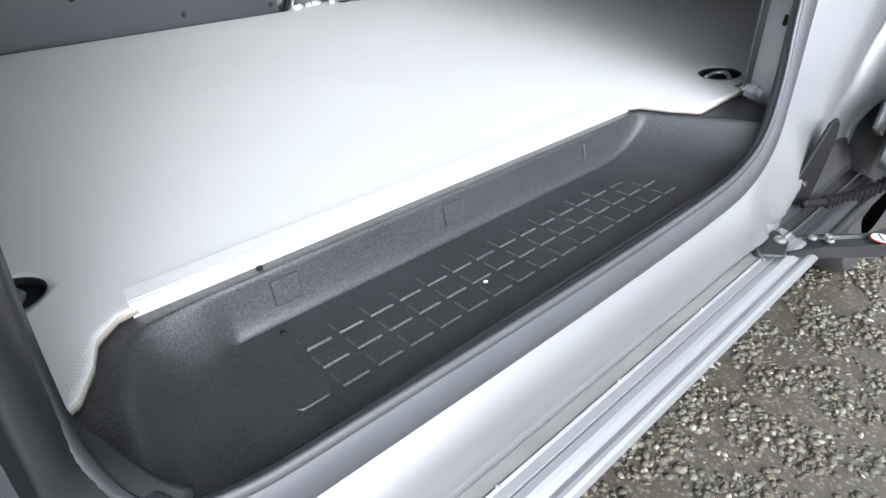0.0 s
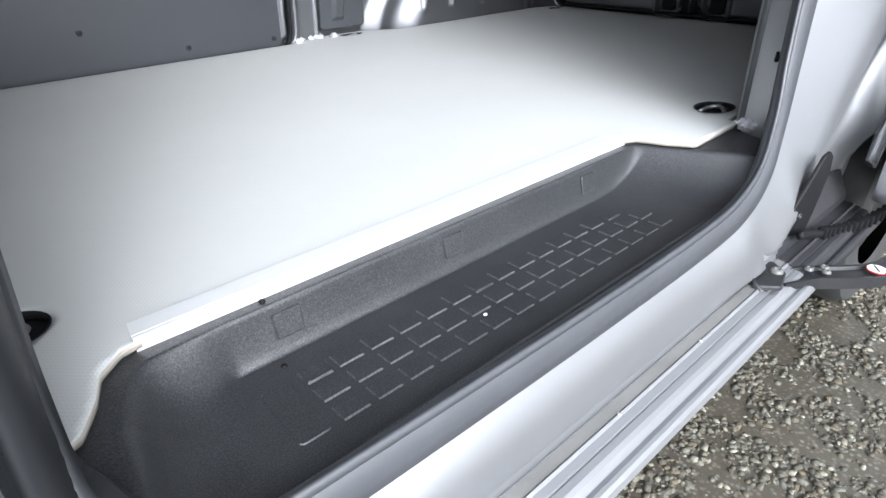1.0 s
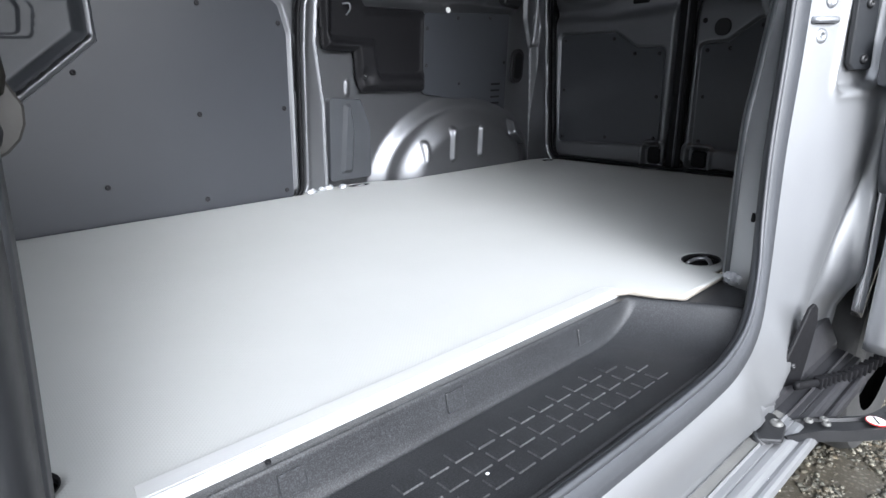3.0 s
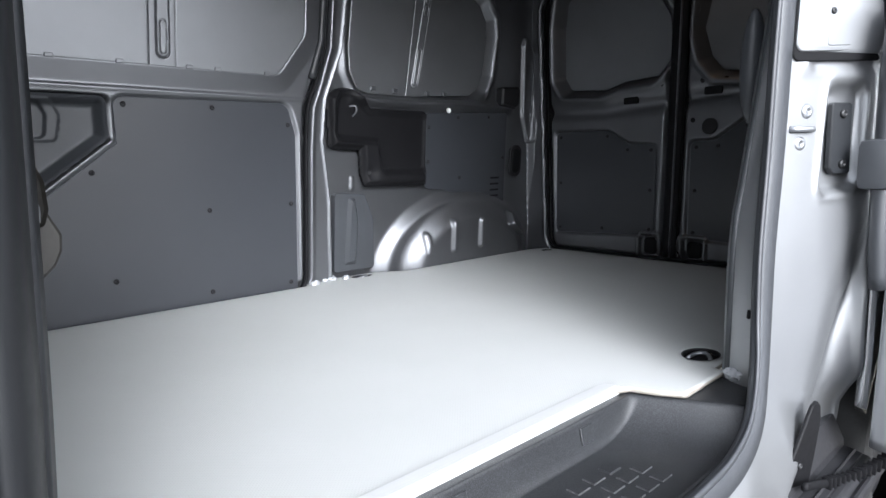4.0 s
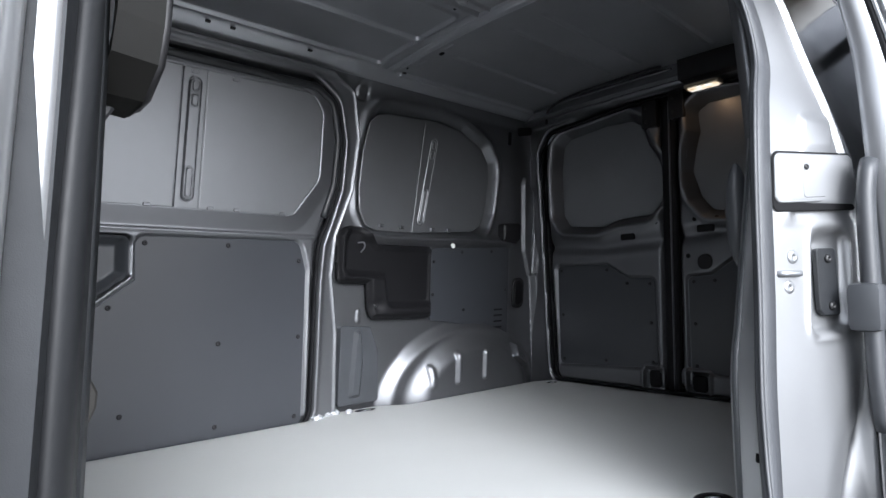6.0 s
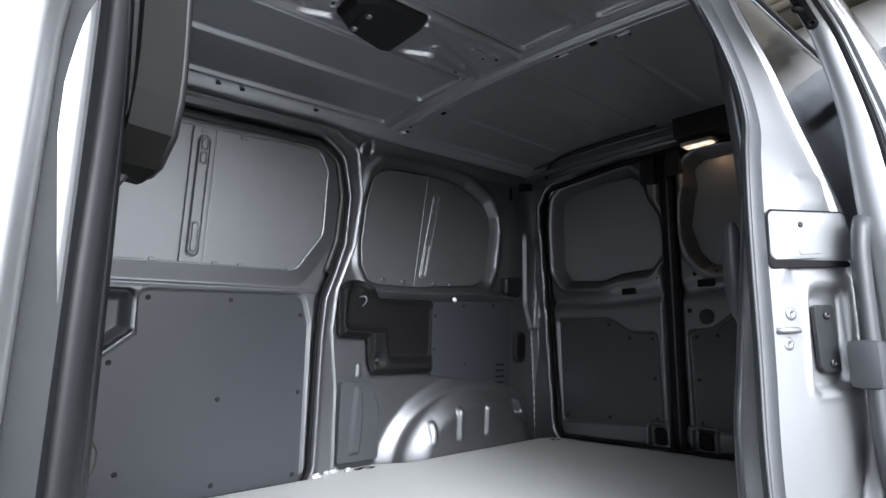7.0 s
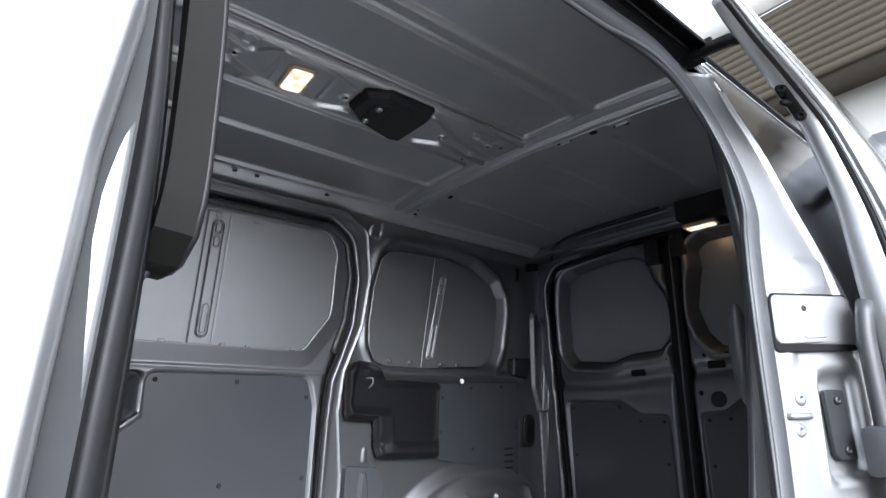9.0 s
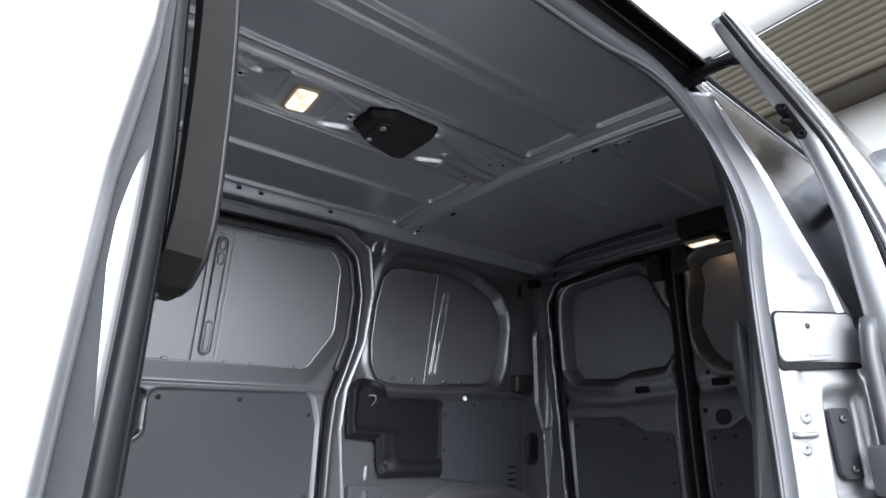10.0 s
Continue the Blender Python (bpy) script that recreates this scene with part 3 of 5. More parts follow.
sheet("trim_body", lin(0.965, 1.432, 0.0042), lin(0.312, 0.660, 0.0042), trim_place, MOULDED, t, keep=lambda x, z: rsd(x, z, TRIM, 0.016), thick=0.012)
sweep("hook", glide([on_wall(0.010)(1.075, 0.602), on_wall(0.026)(1.090, 0.602), on_wall(0.026)(1.094, 0.585), on_wall(0.012)(1.088, 0.568)], 0.006), (0, 0, 1), oval(0.003, 0.003, 8), STEEL, t, "small steel hook")
slab("cap_ring", [(1.128, 0.352), (1.172, 0.352), (1.172, 0.394), (1.128, 0.394)], 0.018, on_wall(0.016), 0.010, DARK, t)
stud(on_wall(0.026)(1.150, 0.373), (0, -1, 0), 0.011, DARKSTEEL, t, "bolt")

t = thing("trim_board", "dark grey trim board screwed to the side wall", "trim panel")
board = slab("board", [(1.428, 0.593), (1.895, 0.612), (1.902, 0.175), (1.855, 0.165), (1.76, 0.235), (1.60, 0.280), (1.43, 0.305)], 0.012, on_wall(-0.002), 0.014, BOARD, t)
for x, z in ((1.443, 0.539), (1.443, 0.407), (1.60, 0.582), (1.78, 0.59), (1.62, 0.34), (1.88, 0.42)):
    stud(on_wall(0.012)(x, z), (0, -1, 0), 0.007, BLACK, board, "screw")
for i in range(5):
    z = 0.225 + 0.026 * i
    slab("vent_slot", [(1.808, z), (1.862, z), (1.862, z + 0.008), (1.808, z + 0.008)], 0.003, on_wall(0.012), 0.003, DARK, board)

t = thing("jack_cover", "grey plastic cover beside the wheel arch", "cover")
slab("cover_body", [(1.004, 0.020), (1.178, 0.020), (1.172, 0.205), (1.132, 0.296), (1.006, 0.306)], 0.012, on_wall(-0.002), 0.030, GREYPL, t)
slab("cover_ridge", [(1.045, 0.045), (1.095, 0.045), (1.105, 0.19), (1.090, 0.285), (1.060, 0.285)], 0.010, on_wall(0.026), 0.014, GREYPL, t, edge=0.012)

t = thing("wall_bumper", "white rubber stop on the belt of the side wall", "bumper")
stud(on_wall(0.020)(1.537, 0.606), (0, -1, 0.2), 0.011, WHITEP, t, "stop", socket=0.0)
t = thing("buffer_block", "black rubber buffer block on the side wall", "buffer")
slab("rubber_block", [(1.832, 0.640), (1.920, 0.628), (1.945, 0.645), (1.945, 0.722), (1.832, 0.715)], 0.012, on_wall(0.0), 0.040, BLACK, t, edge=0.008)
t = thing("vent_cap", "black oval cap on the rear corner post", "cap")
slab("cap", [(1.935, 0.335), (2.010, 0.335), (2.010, 0.475), (1.935, 0.475)], 0.033, on_wall(0.0), 0.012, BLACK, t)
slab("ring", [(1.946, 0.350), (1.998, 0.350), (1.998, 0.460), (1.946, 0.460)], 0.024, on_wall(0.011), 0.004, DARK, t)
t = thing("wall_opening", "dark slot high in the rear corner", "opening")
slab("slot", [(1.93, 1.12), (2.02, 1.14), (2.02, 1.175), (1.93, 1.16)], 0.01, on_wall(0.012), 0.006, DARK, t)
slab("slot", [(1.875, 1.075), (1.895, 1.075), (1.895, 1.135), (1.875, 1.135)], 0.008, on_wall(0.0), 0.005, DARK, t)


# ---- the rear of the load bay ----
def x_rear(z):
    return 2.11 - 0.055 * z


def on_rear(proud):
    return lambda s, z, h=0.0: (float(x_rear(z)) - proud - h, s - 0.045 * z, z)


REAR_OPEN = [(-0.085, 0.004), (1.130, 0.004), (1.172, 1.05), (1.12, 1.135), (0.70, 1.175), (0.35, 1.175), (-0.03, 1.135), (-0.085, 1.06)]


def wall_rear():
    def place(s, z):
        d = -rsd(s, z, REAR_OPEN, 0.06)
        p = 0.012 + 0.010 * hump(d + 0.014, 0.006) - 0.03 * ease(d + 0.006, 0.012)
        head = ease(z - 1.175, 0.02)
        return x_rear(z) - p - 0.05 * head, s - 0.045 * z, z

    return sheet("wall_rear", lin(-0.30, 1.36, 0.007), lin(-0.03, 1.30, 0.007), place, INNER, None, keep=lambda s, z: -rsd(s, z, REAR_OPEN, 0.06), thick=0.04, flip=True)


tagged(wall_rear(), "grey steel frame round the rear doors", "van wall", kind="structure")
ring = [on_rear(0.012)(s, z) for s, z in arc_outline(inset(REAR_OPEN, 0.010), 0.05)]
tagged(sweep("rear_door_seal", glide(ring + ring[:1], 0.03), (1, 0, 0), oval(0.012, 0.0055), DARK), "black rubber seal round the rear doors", "door seal")


def rear_door(outline, panel, window, holes, slot, pocket, lock, hinge):
    t = thing("rear_door", "closed grey steel rear door with dark trim board", "van door", "rear doors")

    def place(s, z):
        b, w, e = rsd(s, z, panel, 0.02), rsd(s, z, window, 0.022), rsd(s, z, outline, 0.05)
        p = 0.014 * ease(b - 0.006, 0.012) - 0.058 * (1 - ease(w - 0.018, 0.040)) - 0.02 * ease(e + 0.008, 0.02)
        p = p + 0.012 * hump(w - 0.046, 0.012) * ease(z - 0.62, 0.04)
        p = p - 0.022 * hump(z - 0.595 - 0.06 * np.abs(s - 0.86), 0.028) * ease(z - 0.50, 0.05)
        k = rsd(s, z, pocket, 0.015)
        p = p + 0.016 * (1 - ease(np.abs(k) - 0.006, 0.010)) - 0.02 * (1 - ease(k + 0.012, 0.01))
        return x_rear(z) - p, s - 0.045 * z, z

    lo, hi = min(p[0] for p in outline), max(p[0] for p in outline)
    sheet("door_frame", lin(lo - 0.01, hi + 0.01, 0.0048), lin(0.0, 1.18, 0.0048), place, INNER, t, keep=lambda s, z: rsd(s, z, outline, 0.05), thick=0.03, flip=True)
    board = slab("trim_board", panel, 0.02, on_rear(-0.006), 0.009, BOARD, t, "dark grey trim board")
    slab("blank_panel", inset(window, -0.004), 0.022, on_rear(-0.037), 0.005, BLANK, t, "grey blanking panel")
    c = inset(panel, 0.022)
    for i in range(len(c)):
        a, b = c[i], c[(i + 1) % len(c)]
        stud(on_rear(0.003)(*a), (-1, 0, 0), 0.007, BLACK, board, "screw")
        if np.hypot(*(a - b)) > 0.25:
            stud(on_rear(0.003)(*((a + b) / 2)), (-1, 0, 0), 0.007, BLACK, board, "screw")
    for s, z in holes:
        stud(on_rear(0.010)(s, z), (-1, 0, 0), 0.010, DARK, t, "plug", socket=0.0)
    s, z = slot
    slab("pull_slot", [(s - 0.032, z - 0.014), (s + 0.032, z - 0.014), (s + 0.032, z + 0.014), (s - 0.032, z + 0.014)], 0.006, on_rear(0.004), 0.008, DARK, t)
    c = inset(pocket, 0.018)
    slab("stop_hole", c, 0.016, on_rear(-0.010), 0.014, DARK, t, edge=0.006)
    for s, z, r in lock:
        slab("lock_cover", [(s - r, z - r), (s + r, z - r), (s + r, z + r), (s - r, z + r)], r * 0.9, on_rear(0.006), 0.012, BLACK, t)
    s, z = hinge
    latch = slab("upper_latch", [(s - 0.030, z - 0.060), (s + 0.030, z - 0.060), (s + 0.030, z + 0.045), (s - 0.030, z + 0.045)], 0.008, on_rear(0.0), 0.035, BLACK, t)
    for k in (-0.035, 0.02):
        stud(on_rear(0.035)(s + 0.012, z + k), (-1, 0, 0), 0.006, DARKSTEEL, latch, "bolt")
    return t


rear_door([(0.574, 0.008), (1.104, 0.008), (1.145, 1.05), (1.095, 1.128), (0.70, 1.165), (0.574, 1.165)],
          [(0.612, 0.100), (1.088, 0.082), (1.090, 0.524), (0.830, 0.520), (0.735, 0.462), (0.618, 0.458)],
          [(0.640, 0.722), (0.600, 0.770), (0.590, 0.830), (0.606, 0.930), (0.650, 1.000), (0.672, 1.075), (0.720, 1.108), (0.840, 1.110), (1.020, 1.088), (1.058, 1.060), (1.072, 0.957), (1.068, 0.755), (1.035, 0.705), (0.870, 0.690), (0.782, 0.716)],
          [(0.778, 0.671), (0.704, 0.670), (0.602, 0.680)], (0.730, 0.632), [(0.582, 0.004), (0.672, 0.004), (0.672, 0.106), (0.582, 0.110)], [], (0.610, 1.110))
rear_door([(-0.075, 0.008), (0.510, 0.008), (0.510, 1.165), (0.36, 1.165), (-0.01, 1.128), (-0.075, 1.05)],
          [(-0.005, 0.082), (0.476, 0.100), (0.482, 0.462), (0.388, 0.466), (0.290, 0.535), (-0.005, 0.530)],
          [(0.390, 0.715), (0.432, 0.765), (0.464, 0.865), (0.446, 0.960), (0.432, 1.010), (0.440, 1.085), (0.400, 1.108), (0.280, 1.110), (0.05, 1.068), (0.02, 0.99), (0.02, 0.700), (0.20, 0.690)],
          [(0.446, 0.678), (0.364, 0.674), (0.474, 0.540)], (0.408, 0.640), [(0.398, 0.004), (0.492, 0.004), (0.492, 0.106), (0.398, 0.102)], [(0.410, 0.515, 0.028)], (0.500, 1.125))
t = thing("rear_door_joint", "black rubber joint between the two rear doors", "door seal")
sweep("joint", [on_rear(0.0)(0.545, z) for z in lin(0.008, 1.16, 0.05)], (0, 1, 0), oval(0.030, 0.018), DARK, t)
sweep("edge_bead", [on_rear(0.015)(0.536, z) for z in lin(0.02, 1.14, 0.05)], (0, 1, 0), oval(0.003, 0.010, 8), INNER, t)


# ---- the ceiling ----
def z_roof(y):
    """The roof's crown, falling faster towards the far side."""
    d = y - 0.55
    return 1.253 - np.where(d < 0, 0.024 * (d / 0.62) ** 2, 0.037 * (d / 0.60) ** 2)


def bend(x, xs, ys):
    """A waving line with rounded bends."""
    return sum(np.interp(x + d, xs, ys) for d in (-0.014, -0.007, 0.0, 0.007, 0.014)) / 5


COVER = [(0.550, 0.538), (0.545, 0.451), (0.596, 0.416), (0.738, 0.416), (0.757, 0.463), (0.765, 0.605), (0.727, 0.618), (0.619, 0.588)]


def ceiling():
    def place(x, y):
        z = z_roof(y)
        front, back = 1 - ease(x - 1.086, 0.008), ease(x - 1.19, 0.012)
        # cross member: two ridges with a channel between
        run = 1 - ease(y - 1.075, 0.03)
        p = run * (0.007 * ease(x - 1.099, 0.006) * (1 - ease(x - 1.162, 0.006)) + 0.010 * hump(x - 1.108, 0.0036) + 0.012 * hump(x - 1.151, 0.0040) - 0.006 * hump(x - 1.130, 0.007) - 0.005 * hump(x - 1.171, 0.003))
        # long roof bow with lamp: edges waisted in turns
        inner = bend(x, [-0.60, -0.15, -0.08, 0.05, 0.12, 0.268, 0.318, 0.445, 0.535, 0.70, 0.778, 0.89, 1.01], [0.435, 0.435, 0.485, 0.485, 0.435, 0.483, 0.432, 0.439, 0.470, 0.470, 0.448, 0.508, 0.538])
        outer = bend(x, [-0.60, -0.16, -0.08, 0.06, 0.14, 0.235, 0.314, 0.490, 0.563, 0.70, 0.800, 0.882, 1.01], [0.595, 0.595, 0.545, 0.545, 0.595, 0.545, 0.586, 0.600, 0.572, 0.580, 0.604, 0.566, 0.585])
        bow = ease(y - 0.412, 0.005) * (1 - ease(y - outer - 0.016, 0.009)) * front
        p = p + 0.020 * bow
        free = front * ease(rsd(x, y, COVER, 0.012) - 0.002, 0.016)
        p = p + free * (0.009 * hump(y - 0.419, 0.0035) + 0.011 * hump(y - outer, 0.0034) + 0.011 * hump(y - inner, 0.0034) - 0.005 * hump(y - inner - 0.009, 0.003) - 0.005 * hump(y - outer + 0.009, 0.003) + 0.005 * hump(y - 0.430, 0.0025))
        for cx, cy, r in ((0.245, 0.446, 0.020), (0.534, 0.524, 0.013), (0.862, 0.535, 0.012), (0.243, 0.517, 0.010), (1.001, 0.565, 0.010), (1.005, 0.489, 0.009), (1.005, 0.601, 0.009)):
            p = p + front * 0.005 * hump(np.hypot(x - cx, y - cy) - r, 0.003)
        for cx in (0.335, 0.478):
            p = p - front * 0.005 * hump(x - cx + 0.12 * (0.53 - y), 0.0035) * ease(y - 0.465, 0.01) * (1 - ease(y - 0.575, 0.01))
        for cx in (0.30, 0.54, 0.92):
            p = p + front * 0.006 * hump(x - cx, 0.005) * hump(y - 0.625, 0.014)
        for cx, cy in ((0.93, 0.465), (0.965, 0.475), (1.02, 0.455), (0.955, 0.585)):
            tab = rsd(x, y, [(cx - 0.016, cy - 0.010), (cx + 0.016, cy - 0.010), (cx + 0.016, cy + 0.010), (cx - 0.016, cy + 0.010)], 0.005)
            p = p + front * 0.004 * hump(tab, 0.0025)
        # flat roof fields with pressed borders
        ring = np.zeros(np.shape(p))
        for y0, y1, w in ((-0.30, 0.158, 0.0070), (0.215, 0.402, 0.0050), (0.655, 0.850, 0.0065), (0.856, 1.056, 0.0065)):
            f = rsd(x, y, [(-0.80, y0), (1.074, y0), (1.074, y1), (-0.80, y1)], 0.02)
            ring = np.maximum(ring, hump(f, w))
        p = p + front * (0.011 * ring - 0.004 * hump(y - 0.197, 0.0022))
        for y0, k in ((0.215, 1.0), (0.475, 0.6), (0.605, 0.6), (0.870, 1.0)):
            f = rsd(x, y, [(1.265, y0), (1.86, y0 + 0.02), (1.86, y0 + 0.035), (1.265, y0 + 0.015)], 0.006)
            p = p + back * 0.006 * k * (1 - ease(f, 0.016))
        p = p + back * 0.008 * hump(y - 1.085, 0.005)
        for cx, cy in ((1.195, 0.165), (1.185, 0.35), (1.185, 0.83), (1.19, 0.98)):
            tab = rsd(x, y, [(cx - 0.012, cy - 0.026), (cx + 0.012, cy - 0.026), (cx + 0.012, cy + 0.026), (cx - 0.012, cy + 0.026)], 0.010)
            p = p + 0.004 * hump(tab, 0.003)
        side = ease(y - 1.10, 0.06)
        return x, y, z - p - 0.030 * side

    return sheet("ceiling", segs((-0.56, 0.20, 0.008), (0.20, 1.05, 0.0042), (1.05, 1.21, 0.0020), (1.21, 2.06, 0.008)), segs((-0.085, 0.405, 0.0042), (0.405, 0.65, 0.0019), (0.65, 1.165, 0.0036)), place, ROOF, None, thick=0.02, flip=True)


tagged(ceiling(), "grey painted pressed steel roof with cross member", "van roof", kind="structure")


def under_roof(drop):
    return lambda x, y, h=0.0: (x, y, float(z_roof(y)) - drop - h)


def roof_lamp(pts, drop, drop_place, label):
    t = thing("roof_lamp", label, "lamp", "load bay lamps")
    bezel = slab("bezel", inset(pts, -0.003), 0.014, drop_place(drop), 0.012, CREAM, t, "cream translucent bezel", edge=0.003)
    slab("lens", inset(pts, 0.006), 0.010, drop_place(drop + 0.008), 0.009, LENS, bezel, "glowing warm white lens", edge=0.004)
    a, b = np.array(pts[1]), np.array(pts[2])
    m, w = a * 0.35 + b * 0.65, (b - a) * 0.09
    slab("switch", [tuple(m - w + (-0.006, 0)), tuple(m - w + (0.001, 0)), tuple(m + w + (0.001, 0)), tuple(m + w + (-0.006, 0))], 0.001, drop_place(drop + 0.011), 0.004, CREAM, bezel, edge=0.0008)
    return t


roof_lamp([(0.360, 0.478), (0.421, 0.466), (0.435, 0.574), (0.374, 0.586)], 0.014, under_roof, "lit roof lamp with a warm white lens")
roof_lamp([(-0.03, 0.478), (0.031, 0.466), (0.045, 0.574), (-0.016, 0.586)], 0.014, under_roof, "lit roof lamp with a warm white lens")
t = thing("roof_cover", "black plastic cover screwed under the roof bow", "cover")
body = slab("cover_body", COVER, 0.012, under_roof(0.010), 0.032, BLACK, t, edge=0.012)
slab("cover_step", [(0.585, 0.470), (0.630, 0.450), (0.640, 0.540), (0.600, 0.570)], 0.010, under_roof(0.041), 0.004, BLACK, t)
for x, y in ((0.606, 0.482), (0.611, 0.552)):
    stud(under_roof(0.045)(x, y), (0, 0, -1), 0.009, STEEL, body, "bolt")
t = thing("roof_fixing", "zinc bolt heads and dark holes in the roof bow", "fixing")
for x, y in ((0.862, 0.535),):
    stud(under_roof(0.022)(x, y), (0, 0, -1), 0.008, STEEL, t, "bolt")
for x, y, a in ((0.243, 0.517, 0.006), (0.534, 0.524, 0.005), (1.001, 0.540, 0.006), (1.005, 0.489, 0.005), (1.005, 0.601, 0.005), (1.196, 0.249, 0.012), (1.190, 0.325, 0.005), (1.186, 0.365, 0.006), (1.215, 0.150, 0.006), (1.205, 0.185, 0.005), (1.212, 0.885, 0.011), (1.185, 1.04, 0.005), (1.200, 1.085, 0.014), (1.04, 0.470, 0.005)):
    slab("hole", [(x - a * 0.7, y - a), (x + a * 0.7, y - a), (x + a * 0.7, y + a), (x - a * 0.7, y + a)], a * 0.6, under_roof(0.020 if x < 1.05 else 0.0), 0.004, DARK, t)
for x in (0.18, 0.484, 0.558, 0.815):
    box("clip", (x, 1.085, 1.211), (0.014, 0.010, 0.007), DARKSTEEL, t, bevel=0.002)
# header beam at the rear
t = thing("roof_header", "grey steel header beam over the rear doors", "beam", kind="structure")
sweep("beam", [(1.985, y, 1.222 - 0.018 * ((y - 0.55) / 0.6) ** 2) for y in lin(-0.14, 1.16, 0.05)], (1, 0, 0), [(-0.024, -0.062), (0.040, -0.072), (0.040, 0.030), (-0.020, 0.030), (-0.034, 0.020)], INNER, t, smooth=False)
sweep("beam_lip", [(1.952, y, 1.234 - 0.018 * ((y - 0.55) / 0.6) ** 2) for y in lin(0.43, 1.14, 0.05)], (1, 0, 0), oval(0.007, 0.005, 8), INNER, t)
box("cable_cover", (1.943, 0.225, 1.208), (0.056, 0.33, 0.078), BLACK, t, "black plastic cable cover")
sweep("cable", glide([(1.93, 0.46, 1.245), (1.93, 0.70, 1.243), (1.94, 0.90, 1.236), (1.95, 1.00, 1.205), (2.0, 1.05, 1.17)], 0.03), (1, 0, 0), oval(0.006, 0.006, 8), BLACK, t)


def at_header(drop):
    return lambda x, y, h=0.0: (x, y, 1.152 - drop - h)


roof_lamp([(1.938, 0.258), (1.990, 0.258), (1.990, 0.378), (1.938, 0.378)], 0.0, at_header, "lit oval lamp over the rear doors")

# ---- the load floor ----
PLY = [(-0.60, -0.128), (-0.090, -0.128), (-0.072, -0.122), (-0.052, -0.088), (-0.040, -0.056), (-0.018, -0.036), (0.010, -0.030), (0.780, -0.030), (0.806, -0.044), (0.822, -0.085), (0.848, -0.128), (1.010, -0.126), (1.012, -0.105), (2.095, -0.105), (2.105, 1.140), (2.02, 1.172), (1.28, 1.172), (1.18, 1.235), (0.905, 1.252), (0.872, 1.193), (-0.60, 1.193)]
TIES = [(1.075, -0.050, 0.048, 0.036), (-0.088, 0.068, 0.040, 0.036), (1.105, 1.208, 0.044, 0.022), (2.050, 1.098, 0.030, 0.020)]


def ply_sd(x, y):
    d = rsd(x, y, PLY, 0.009)
    for cx, cy, a, b in TIES:
        k = np.hypot((x - cx) / a, (y - cy) / b)
        d = np.maximum(d, (1 - k) * min(a, b))
    return d


tagged(sheet("plywood_floor", lin(-0.61, 2.12, 0.0075), lin(-0.14, 1.26, 0.0075), lambda x, y: (x, y, 0 * x), [PLYTOP, PLYEDGE], None, keep=ply_sd, thick=0.0075, rim=1), "pale grey film-faced plywood load floor", "floor")
tagged(box("floor", (0.78, 0.63, -0.026), (2.80, 1.20, 0.024), INNER, bevel=0), "painted steel floor pan under the plywood", "floor", kind="structure")
for cx, cy, a, b in TIES:
    t = thing("tie_down", "steel lashing eye in a black recess of the floor", "tie-down", "lashing eyes")
    sweep("cup", glide([(cx + a * 1.05 * math.cos(k), cy + b * 1.05 * math.sin(k), -0.0042) for k in np.linspace(0, 2 * math.pi, 20)], 0.02), (0, 0, 1), [(-0.006, -0.004), (0.004, -0.004), (0.004, 0.004), (-0.006, 0.004)], BLACK, t)
    slab("cup_base", [(cx - a, cy - b), (cx + a, cy - b), (cx + a, cy + b), (cx - a, cy + b)], min(a, b) * 0.9, lambda x, y, h: (x, y, -0.0135 + h), 0.003, DARK, t)
    bar = glide([(cx - 0.4 * a + 0.012, cy - 0.6 * b, -0.010), (cx + 0.1 * a, cy - 0.5 * b, -0.006), (cx + 0.45 * a, cy, -0.003), (cx + 0.2 * a, cy + 0.5 * b, -0.006), (cx - 0.3 * a, cy + 0.6 * b, -0.010)], 0.01)
    sweep("eye", bar, (0, 0, 1), oval(0.0042, 0.0042, 8), STEEL, t, "bright steel eye")

# aluminium nosing on the plywood's edge
t = thing("edge_trim", "satin aluminium nosing on the edge of the plywood", "edge trim")
trim = [(-0.0300, -0.0125), (-0.0318, -0.0125), (-0.0318, 0.0020), (-0.0300, 0.0036), (-0.0262, 0.0036), (-0.0258, 0.0026), (-0.0253, 0.0026), (-0.0249, 0.0036), (-0.0016, 0.0034), (0.0, 0.0022), (0.0, 0.0004), (-0.0300, 0.0004)]
bm = bmesh.new()
loops = []
for x, cut in ((-0.0040, 0.0045), (-0.0015, 0.0), (0.7720, 0.0), (0.7860, 0.006), (0.7920, 0.016)):
    loops.append([bm.verts.new((x + (0.004 if x < 0.5 and y > -0.004 else 0.0), min(y, -cut if x > 0.5 else y), z)) for y, z in trim])
for lo, hi in zip(loops, loops[1:]):
    for i in range(len(trim)):
        j = (i + 1) % len(trim)
        bm.faces.new((lo[i], lo[j], hi[j], hi[i]))
bm.faces.new(loops[0])
bm.faces.new(loops[-1][::-1])
bmesh.ops.recalc_face_normals(bm, faces=bm.faces[:])
part("nosing", bm, ALU, t)

# ---- the step well ----
STEP_Z = -0.066



def soft_least(a, b, k):
    return -k * np.log(np.exp(-a / k) + np.exp(-b / k))


